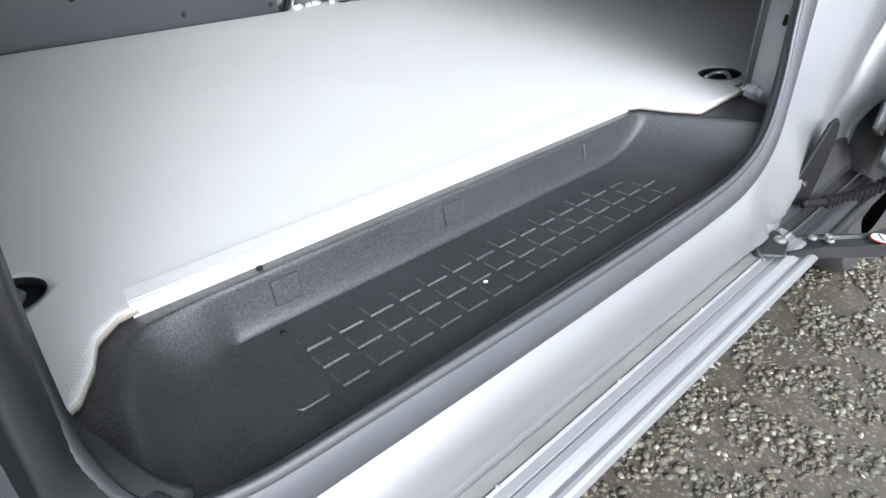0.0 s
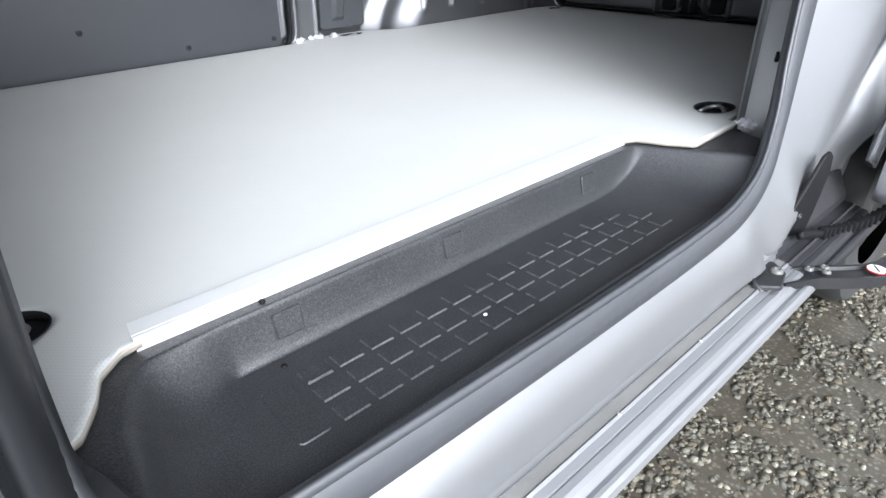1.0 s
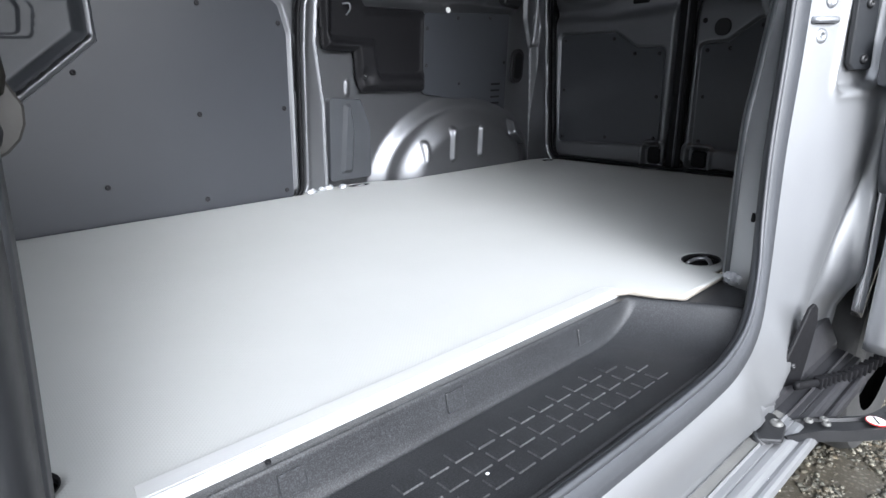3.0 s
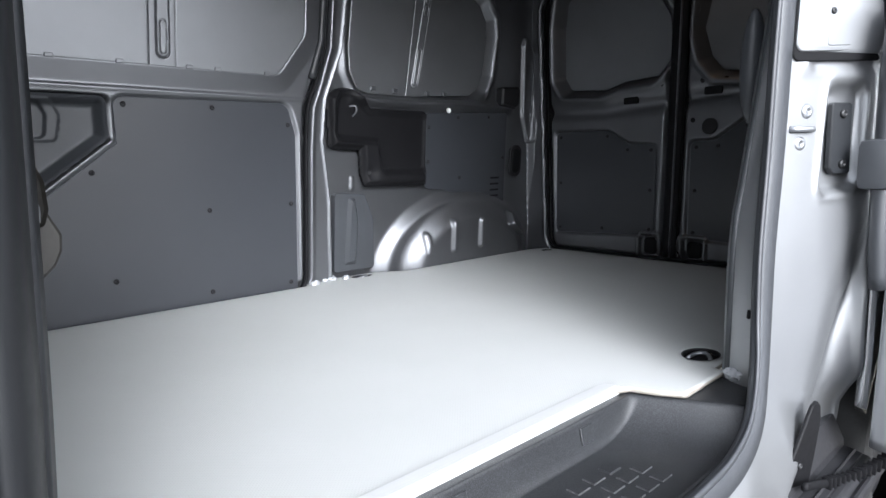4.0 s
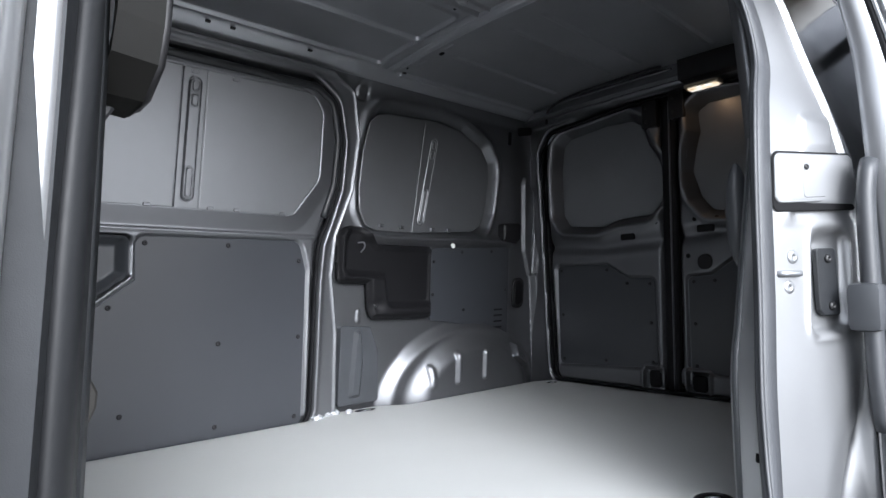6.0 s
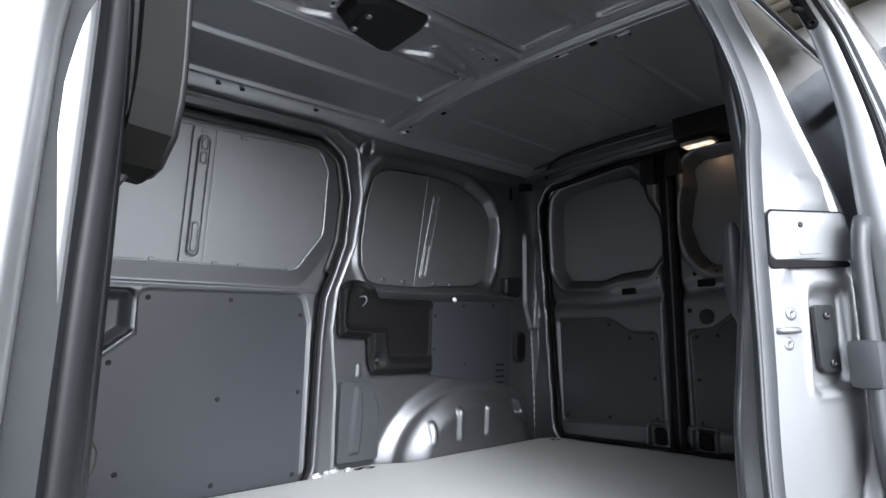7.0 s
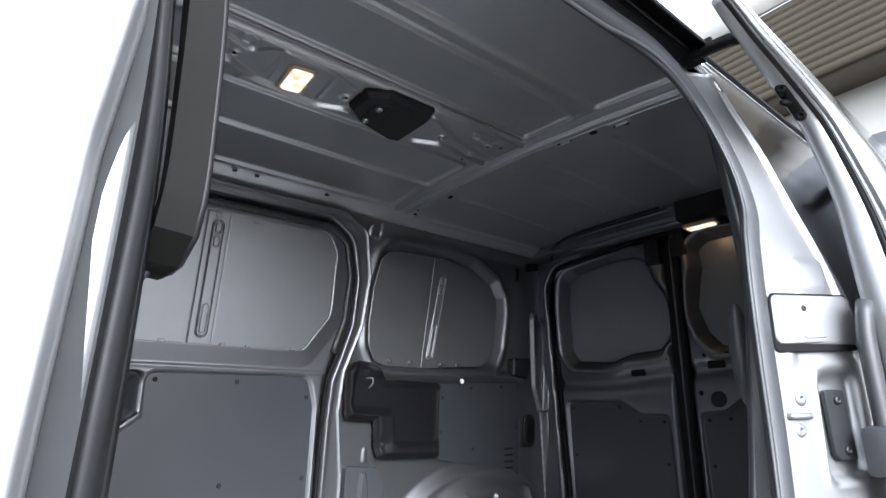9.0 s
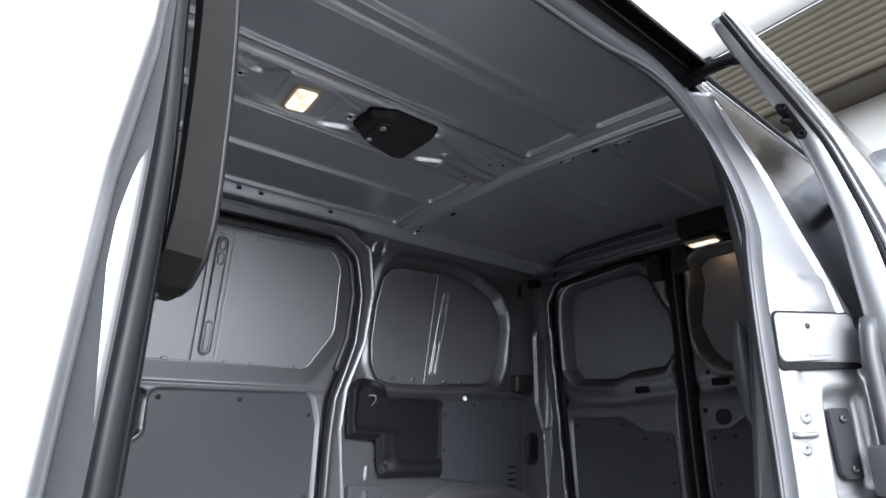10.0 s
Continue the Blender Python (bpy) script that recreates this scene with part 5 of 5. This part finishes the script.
# steel anchor plate on the inside of the front post
t = thing("belt_anchor", "dark steel anchor plate bolted inside the front post", "bracket")
anchor_y = lambda a, b, h: (a, -0.076 - h, b)
plate = slab("anchor_plate", [(-0.160, 0.330), (-0.062, 0.322), (-0.050, 0.328), (-0.042, 0.336), (-0.0375, 0.346), (-0.0365, 0.358), (-0.043, 0.372), (-0.047, 0.380), (-0.160, 0.384)], 0.004, anchor_y, 0.005, BRONZE, t, "brownish grey steel plate", edge=0.0018)
slab("strap_guide", [(-0.100, 0.366), (-0.047, 0.364), (-0.0435, 0.376), (-0.0445, 0.396), (-0.049, 0.407), (-0.056, 0.411), (-0.100, 0.411)], 0.004, anchor_y, 0.011, OLIVE, t, "dark olive strap guide", edge=0.003)
sweep("strap_wire", glide([(-0.0580, -0.090, 0.400), (-0.0555, -0.090, 0.388), (-0.0520, -0.090, 0.378), (-0.0525, -0.090, 0.368)], 0.004), (0, 1, 0), oval(0.0020, 0.0026, 8), STEEL, t, "bright steel wire")
slab("bolt_recess", [(-0.082, 0.330), (-0.054, 0.330), (-0.0505, 0.342), (-0.054, 0.358), (-0.082, 0.358)], 0.008, lambda a, b, h: (a, -0.0805 - h, b), 0.001, DARK, plate, edge=0.0003)
stud((-0.064, -0.082, 0.343), (0.2, -1, 0), 0.0105, STEEL, t, "bolt", h=0.006, socket=0.0)
box("spacer", (-0.155, -0.097, 0.357), (0.030, 0.046, 0.040), DARKSTEEL, t, bevel=0.004)

# roof edge over the opening: black slide track and outer roof
t = thing("roof_track", "black slide track along the roof edge", "door track", kind="structure")
sweep("channel", [(x, -0.128, 1.262) for x in lin(-0.60, 1.060, 0.1)], (0, 1, 0), [(-0.034, -0.004), (-0.034, -0.010), (-0.028, -0.010), (-0.026, 0.008), (0.004, 0.012), (0.006, -0.012), (0.014, -0.012), (0.030, -0.030), (0.034, -0.022), (0.034, 0.030)], DARK, t, smooth=False)
sweep("channel_lip", [(x, -0.160, 1.252) for x in lin(-0.60, 1.062, 0.1)], (0, 1, 0), oval(0.0025, 0.002, 8), DARKSTEEL, t)
sweep("channel_lip", [(x, -0.128, 1.250) for x in lin(-0.60, 1.062, 0.1)], (0, 1, 0), oval(0.003, 0.003, 8), DARKSTEEL, t)
box("end_cap", (1.062, -0.142, 1.260), (0.012, 0.050, 0.036), DARK, t, bevel=0.002)
box("end_stop", (1.060, -0.118, 1.248), (0.050, 0.046, 0.024), DARK, t, bevel=0.004)
t = thing("outer_body", "silver painted outside of the rear quarter and roof", "van body", kind="structure")


def quarter_place(x, z):
    y = np.interp(z, [-0.30, 0.0, 0.40, 0.57, 0.69, 0.78, 0.89, 1.03, 1.14, 1.24, 1.30], [-0.300, -0.305, -0.300, -0.292, -0.272, -0.246, -0.212, -0.172, -0.146, -0.128, -0.095])
    front = np.interp(z, [-0.30, 0.85, 0.95, 1.03, 1.14, 1.24, 1.30], [1.256, 1.264, 1.264, 1.254, 1.212, 1.110, 1.06])
    return front + (x - 1.262) / 0.918 * (2.18 - front), y, z


arch = lambda x, z: np.where(z < 0.4, 0.36 - np.hypot(x - 1.60, z + 0.25), -1.0)
sheet("quarter_panel", lin(1.262, 2.18, 0.012), lin(-0.30, 1.30, 0.012), quarter_place, GLOSS, t, keep=lambda x, z: np.maximum(arch(x, z), -1.0), thick=0.02)
sweep("roof_gutter", [(x, -0.112, 1.292) for x in lin(1.10, 2.18, 0.05)], (0, 1, 0), oval(0.007, 0.006, 8), BLACK, t, "black roof joint strip")
sheet("roof_skin", lin(-1.6, 2.18, 0.05), lin(-0.11, 1.30, 0.05), lambda x, y: (x, y, 1.335 - 0.045 * ((y - 0.595) / 0.705) ** 2), GLOSS, t, thick=0.012)
sheet("far_skin", lin(-1.6, 2.20, 0.05), lin(-0.30, 1.29, 0.05), lambda x, z: (x, 1.42 - 0.10 * np.clip(z - 0.5, 0, 1), z), GLOSS, t, thick=0.01, flip=True)
sheet("rear_skin", lin(-0.30, 1.42, 0.1), lin(-0.30, 1.33, 0.1), lambda y, z: (2.19 + 0 * y, y, z), GLOSS, t, thick=0.01)
sheet("front_skin", lin(-0.30, 1.42, 0.1), lin(-0.30, 1.33, 0.1), lambda y, z: (-1.58 + 0 * y, y, z), GLOSS, t, thick=0.01, flip=True)
# assumed panel out of view, added to keep light out from the front
tagged(box("bulkhead", (-0.58, 0.55, 0.60), (0.03, 1.46, 1.36), BOARD, bevel=0), "unseen dark panel added to close the front of the load bay", "bulkhead", kind="structure")

# ---- the open sliding door outside ----
t = thing("sliding_door", "open silver sliding door outside the rear quarter", "van door")
D_IN = [(0.940, -0.224, 1.270), (0.975, -0.229, 1.240), (1.030, -0.237, 1.200), (1.115, -0.245, 1.155), (1.190, -0.253, 1.110), (1.235, -0.265, 1.050), (1.250, -0.285, 0.930), (1.238, -0.297, 0.850), (1.220, -0.305, 0.775), (1.212, -0.312, 0.660), (1.214, -0.320, 0.500), (1.205, -0.328, 0.300), (1.190, -0.330, 0.050), (1.175, -0.330, -0.140)]
D_OUT = [(0.930, -0.262, 1.272), (0.970, -0.272, 1.242), (1.026, -0.284, 1.200), (1.110, -0.300, 1.155), (1.184, -0.315, 1.110), (1.228, -0.334, 1.050), (1.240, -0.364, 0.930), (1.233, -0.384, 0.850), (1.220, -0.400, 0.775), (1.210, -0.418, 0.660), (1.210, -0.432, 0.500), (1.205, -0.438, 0.300), (1.190, -0.438, 0.050), (1.176, -0.436, -0.140)]
edge = glide([a + b for a, b in zip(D_IN, D_OUT)], 0.02)
e_in, e_out = edge[:, :3], edge[:, 3:]


def loft(name, rows, mat, parent, thick=0.0):
    P = np.array(rows)
    n, k = P.shape[:2]
    idx = np.arange(n * k).reshape(n, k)
    quads = np.stack([idx[:-1, :-1], idx[:-1, 1:], idx[1:, 1:], idx[1:, :-1]], -1).reshape(-1, 4)
    me = bpy.data.meshes.new(name)
    me.from_pydata(P.reshape(-1, 3).tolist(), [], quads.tolist())
    ob = finish(name, me, mat, parent, "")
    if thick:
        m = ob.modifiers.new("thickness", "SOLIDIFY")
        m.thickness, m.offset = thick, 0.0
    return ob


mid = 0.34 * e_in + 0.66 * e_out
ribs = [(0.0, 0.004), (0.03, -0.002), (0.10, -0.006), (0.56, -0.008), (0.60, 0.004), (0.72, 0.004), (0.74, -0.010), (0.79, -0.012), (0.82, -0.004), (0.87, -0.003), (0.90, -0.011), (0.96, -0.010), (1.0, -0.002)]
loft("leading_edge", [(1 - k) * e_in + k * e_out + (d, 0, 0) for k, d in ribs] + [e_out + (0.006, -0.004, 0)], SILVER, t, 0.003)
e_side = e_out - e_in
sweep("edge_seal", mid + (-0.003, 0, 0), e_side, oval(0.007, 0.007, 10), BLACK, t, "black rubber edge seal")
back_in = e_in.copy()
back_in[:, 0] = 2.10
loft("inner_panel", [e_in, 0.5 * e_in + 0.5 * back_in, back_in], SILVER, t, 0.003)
back_out = e_out.copy()
back_out[:, 0] = 2.14
loft("outer_panel", [e_out + (0.006, -0.006, 0), 0.5 * e_out + 0.5 * back_out, back_out], GLOSS, t, 0.003)
i = int(np.argmin(np.abs(e_in[:, 2] - 1.105)))
bracket = sweep("catch_bracket", [tuple(0.78 * e_in[m] + 0.22 * e_out[m] + (-0.009, 0, 0)) for m in range(i - 2, i + 3)], (0, 1, 0), [(-0.012, -0.003), (0.012, -0.003), (0.012, 0.003), (-0.012, 0.003)], DARK, t, "black catch bracket")
for m in (i - 2, i + 2):
    stud(tuple(0.78 * e_in[m] + 0.22 * e_out[m] + (-0.011, 0, 0)), (-1, -0.2, -0.3), 0.012, DARK, bracket, "catch_bolt")
stud(tuple(0.85 * e_in[i] + 0.15 * e_out[i] + (-0.012, 0, 0)), (-1, 0.5, 0), 0.008, DARK, bracket, "catch_pin", h=0.022, socket=0.0)
i = int(len(edge) * 0.52)
slab("lock_plate", [(-0.018, -0.030), (0.018, -0.030), (0.018, 0.030), (-0.018, 0.030)], 0.012, lambda a, b, h: (float(e_in[i][0]) - 0.010 - h, -0.372 + a, float(e_in[i][2]) + b), 0.004, DARKSTEEL, t)
box("door_buffer", (1.195, -0.305, 0.385), (0.085, 0.055, 0.090), GREYPL, t, "grey rubber buffer", bevel=0.014)
sweep("inner_trim", glide([(1.205, -0.318, 0.66), (1.190, -0.312, 0.60), (1.186, -0.312, 0.45), (1.186, -0.314, 0.25), (1.200, -0.318, 0.16)], 0.03), (1, 0, 0), oval(0.020, 0.016), GREYPL, t)
sweep("upper_arm", glide([(1.048, -0.125, 1.246), (1.045, -0.165, 1.243), (1.032, -0.212, 1.232), (1.015, -0.240, 1.214)], 0.02), (0, 0, 1), [(-0.013, -0.009), (0.010, -0.009), (0.010, 0.009), (-0.013, 0.009)], DARK, t, "black upper roller arm")
# lower roller arm with its hinge block
BLOCK = [(0.784, -0.284), (0.806, -0.264), (0.866, -0.255), (0.886, -0.278), (0.862, -0.306), (0.812, -0.318)]
for z in (-0.181, -0.205):
    slab("hinge_plate", BLOCK, 0.010, lambda a, b, h, z=z: (a, b, z + h), 0.006, DARKSTEEL, t, "dark zinc hinge plate")
sweep("hinge_web", glide([(0.800, -0.276, -0.178), (0.792, -0.287, -0.190), (0.806, -0.302, -0.203)], 0.008), (0, 0, 1), [(-0.014, -0.0025), (0.014, -0.0025), (0.014, 0.0025), (-0.014, 0.0025)], DARKSTEEL, t)
stud((0.853, -0.294, -0.175), (0, 0, 1), 0.010, TRACK, t, "pivot", h=0.006)
arm = sweep("lower_arm", glide([(0.850, -0.296, -0.194), (0.910, -0.326, -0.196), (0.965, -0.372, -0.198), (1.02, -0.405, -0.200), (1.12, -0.420, -0.200), (1.25, -0.418, -0.190)], 0.02), (0.6, 0.8, 0), [(-0.021, -0.010), (0.021, -0.010), (0.021, 0.010), (0.016, 0.010), (0.014, 0.004), (-0.014, 0.004), (-0.016, 0.010), (-0.021, 0.010)], DARKSTEEL, t, "black steel lower arm", smooth=False)
for x, y in ((0.918, -0.322), (0.940, -0.338), (0.928, -0.345)):
    stud((x, y, -0.186), (0, 0, 1), 0.007, TRACK, arm, "bolt", h=0.005)
t2 = thing("warning_sticker", "round white sticker with a red ring", "sticker")
o = Vector((1.000, -0.398, -0.188))
ring3 = [tuple(o + Vector((0.0135 * math.cos(k), 0.0135 * math.sin(k), 0.0))) for k in np.linspace(0, 2 * math.pi, 24)]
slab("disc", [(o.x - 0.014, o.y - 0.014), (o.x + 0.014, o.y - 0.014), (o.x + 0.014, o.y + 0.014), (o.x - 0.014, o.y + 0.014)], 0.0135, lambda a, b, h: (a, b, o.z + h), 0.0012, WHITEP, t2, edge=0.0003)
sweep("red_ring", ring3, (0, 0, 1), oval(0.0012, 0.0022, 6), REDP, t2)
box("red_bar", (o.x, o.y, o.z + 0.0015), (0.022, 0.003, 0.001), DARKSTEEL, t2, turn=pose(0, 0, 0, 0, 0, 35).to_3x3().to_4x4(), bevel=0)
# cable guide and gusset behind the arm
t = thing("cable_guide", "black ribbed cable guide for the sliding door", "cable")
guide = glide([(0.955, -0.286, -0.150), (1.03, -0.292, -0.172), (1.10, -0.305, -0.188), (1.18, -0.328, -0.190), (1.26, -0.352, -0.172), (1.34, -0.362, -0.13)], 0.008)
for i in range(0, len(guide) - 2, 2):
    if guide[i][0] > 1.03:
        box("link", tuple(guide[i + 1]), (0.011, 0.016, 0.024), DARK, t, bevel=0.003)
sweep("conduit", guide, (0, 0, 1), oval(0.008, 0.005, 8), DARK, t)
t = thing("gusset", "black steel gusset at the foot of the post", "bracket")
slab("plate", [(0.915, -0.150), (0.928, -0.172), (1.020, -0.182), (1.040, -0.130), (1.058, -0.066), (1.052, -0.036), (1.040, -0.026), (1.020, -0.030), (0.970, -0.090)], 0.006, lambda a, b, h: (a, -0.266 - 0.10 * (a - 1.0) - h, b), 0.006, DARK, t)
stud((0.975, -0.271, -0.125), (-0.3, -1, 0), 0.006, DARKSTEEL, t, "bolt")

# ---- rear wheel ----
t = thing("wheel", "black tyre of the rear wheel under the van", "wheel")
tyre = [(-0.09, 0.20), (-0.10, 0.25), (-0.092, 0.295), (-0.07, 0.308), (0.07, 0.308), (0.092, 0.295), (0.10, 0.25), (0.09, 0.20)]
bm = bmesh.new()
rings = [[bm.verts.new((1.60 + r * math.cos(a), -0.205 + w, -0.25 + r * math.sin(a))) for w, r in tyre] for a in np.linspace(0, 2 * math.pi, 48, endpoint=False)]
for i in range(48):
    for j in range(len(tyre) - 1):
        bm.faces.new((rings[i][j], rings[(i + 1) % 48][j], rings[(i + 1) % 48][j + 1], rings[i][j + 1]))
bmesh.ops.recalc_face_normals(bm, faces=bm.faces[:])
part("tyre", bm, TYRE, t, smooth=True)
bm = bmesh.new()
bmesh.ops.create_cone(bm, segments=40, radius1=0.205, radius2=0.19, depth=0.12, cap_ends=True, matrix=pose(1.60, -0.205, -0.25, 90, 0, 0))
part("rim", bm, DARKSTEEL, t, smooth=True)

# ---- outside ----
GROUND = -0.56
bm = bmesh.new()
size = 400
v = [bm.verts.new((a * size, b * size, GROUND)) for a, b in ((-1, -1), (1, -1), (1, 1), (-1, 1))]
bm.faces.new(v)
tagged(part("ground", bm, ASPHALT), "wet worn asphalt with exposed stones", "ground", kind="structure")


def gravel():
    rng = np.random.default_rng(7)
    base = bmesh.new()
    bmesh.ops.create_icosphere(base, subdivisions=1, radius=1.0)
    bv = np.array([v.co[:] for v in base.verts])
    bf = np.array([[v.index for v in f.verts] for f in base.faces])
    base.free()
    xs = np.concatenate([rng.uniform(0.25, 2.4, 40000), rng.normal(1.3, 1.1, 26000)])
    ys = np.concatenate([rng.uniform(-0.95, 0.10, 40000), rng.normal(-0.45, 0.75, 26000)])
    dens = np.array([noise.noise(Vector((a * 11.0, b * 11.0, 0.0))) + 0.5 * noise.noise(Vector((a * 31.0, b * 31.0, 4.0))) for a, b in zip(xs, ys)])
    ok = dens + rng.normal(0, 0.22, len(xs)) > 0.02
    xs, ys = xs[ok], ys[ok]
    n = len(xs)
    co, fa = [], []
    for i in range(n):
        r = 0.0020 + 0.0082 * rng.random() ** 2.6
        m = Euler((rng.normal(0, 0.3), rng.normal(0, 0.3), rng.uniform(0, 6.3))).to_matrix()
        sc = np.array((r * rng.uniform(0.8, 1.5), r * rng.uniform(0.7, 1.2), r * rng.uniform(0.35, 0.6)))
        pts = (bv * rng.uniform(0.75, 1.25, (len(bv), 1)) * sc) @ np.array(m).T + (xs[i], ys[i], GROUND + 0.0005)
        co.append(pts)
        fa.append(bf + i * len(bv))
    me = bpy.data.meshes.new("gravel")
    me.from_pydata(np.vstack(co).tolist(), [], np.vstack(fa).tolist())
    return tagged(finish("gravel", me, STONES, None, "", smooth=True), "small mixed stones set in wet asphalt", "gravel", kind="stuff")


gravel()


def droplets():
    rng = np.random.default_rng(11)
    base = bmesh.new()
    bmesh.ops.create_icosphere(base, subdivisions=2, radius=1.0)
    bv = np.array([v.co[:] for v in base.verts])
    bf = np.array([[v.index for v in f.verts] for f in base.faces])
    base.free()
    spots = []
    for _ in range(40):
        spots.append((rng.uniform(0.05, 0.80), rng.choice((-0.3425, -0.3290, -0.2560, -0.3010)), None))
    co, fa = [], []
    heights = {-0.3425: -0.2025, -0.3290: -0.1945, -0.2560: -0.0930, -0.3010: -0.1852}
    for x, y, _ in spots:
        r = rng.uniform(0.0005, 0.0014)
        co.append(bv * (r, r, r * 0.6) + (x, y + rng.normal(0, 0.0006), heights[float(y)]))
    for _ in range(26):
        a, b = rng.uniform(0.02, 0.14), rng.uniform(0.92, 1.12)
        i = int(np.argmin(np.abs(rail_in[:, 2] - b) + (rail_in[:, 0] < 0.9) * 9))
        p = rail_in[i] + a * (rail_out[i] - rail_in[i]) / 0.16
        r = rng.uniform(0.0005, 0.0013)
        co.append(bv * (r, r * 0.6, r * 1.2) + p + (-0.0006, -0.0012, 0))
    fa = [bf + i * len(bv) for i in range(len(co))]
    me = bpy.data.meshes.new("water_drops")
    me.from_pydata(np.vstack(co).tolist(), [], np.vstack(fa).tolist())
    return tagged(finish("water_drops", me, WATER, None, ""), "small clear water drops on the silver paint", "water drops", kind="stuff")


droplets()

# warehouse behind the van: white wall, corrugated band, white fascia
t = thing("warehouse", "white warehouse with a beige corrugated canopy", "building", kind="structure")
along = Vector((0.122, 0.9925, 0.0)).normalized()
face = Vector((-0.9925, 0.122, 0.0)).normalized()
org = Vector((7.5, 1.2, 0.0)) - along * 17


def on_face(a, z, out=0.0):
    p = org + along * a + face * out
    return (p.x, p.y, z)


def band(name, z0, z1, out, mat, wave=0.0, pitch=0.13):
    vs = lin(z0, z1, pitch / 8 if wave else 0.4)
    us = lin(0.0, 34.0, 2.0)

    def place(a, z):
        o = out + wave * np.clip(1.6 * np.sin(2 * math.pi * z / pitch), -1, 1)
        return org.x + along.x * a + face.x * o, org.y + along.y * a + face.y * o, z

    return sheet(name, us, vs, place, mat, t, thick=0.05)


band("wall", GROUND, 4.50, -0.65, WHITEWALL)
band("corrugated_band", 4.40, 5.57, 0.03, SOFFIT, 0.007, 0.105)
sheet("canopy_underside", lin(0.0, 34.0, 2.0), lin(-0.70, 0.03, 0.1), lambda a, o: (org.x + along.x * a + face.x * o, org.y + along.y * a + face.y * o, 4.41 + 0 * a), SOFFIT, t, thick=0.03)
for k in range(14):
    box("drip_rail", on_face(2.4 * k + 1.2, 5.0, 0.045), (0.03, 2.36, 0.02), SOFFIT, t, turn=pose(0, 0, 0, 0, 0, math.degrees(math.atan2(along.y, along.x)) - 90).to_3x3().to_4x4(), bevel=0)
band("fascia", 5.57, 9.0, 0.06, WHITEWALL)
for k in range(12):
    a = 2.0 + 2.7 * k
    box("joint", on_face(a, 7.2, 0.065), (0.02, 0.02, 3.5), SOFFIT, t, bevel=0)
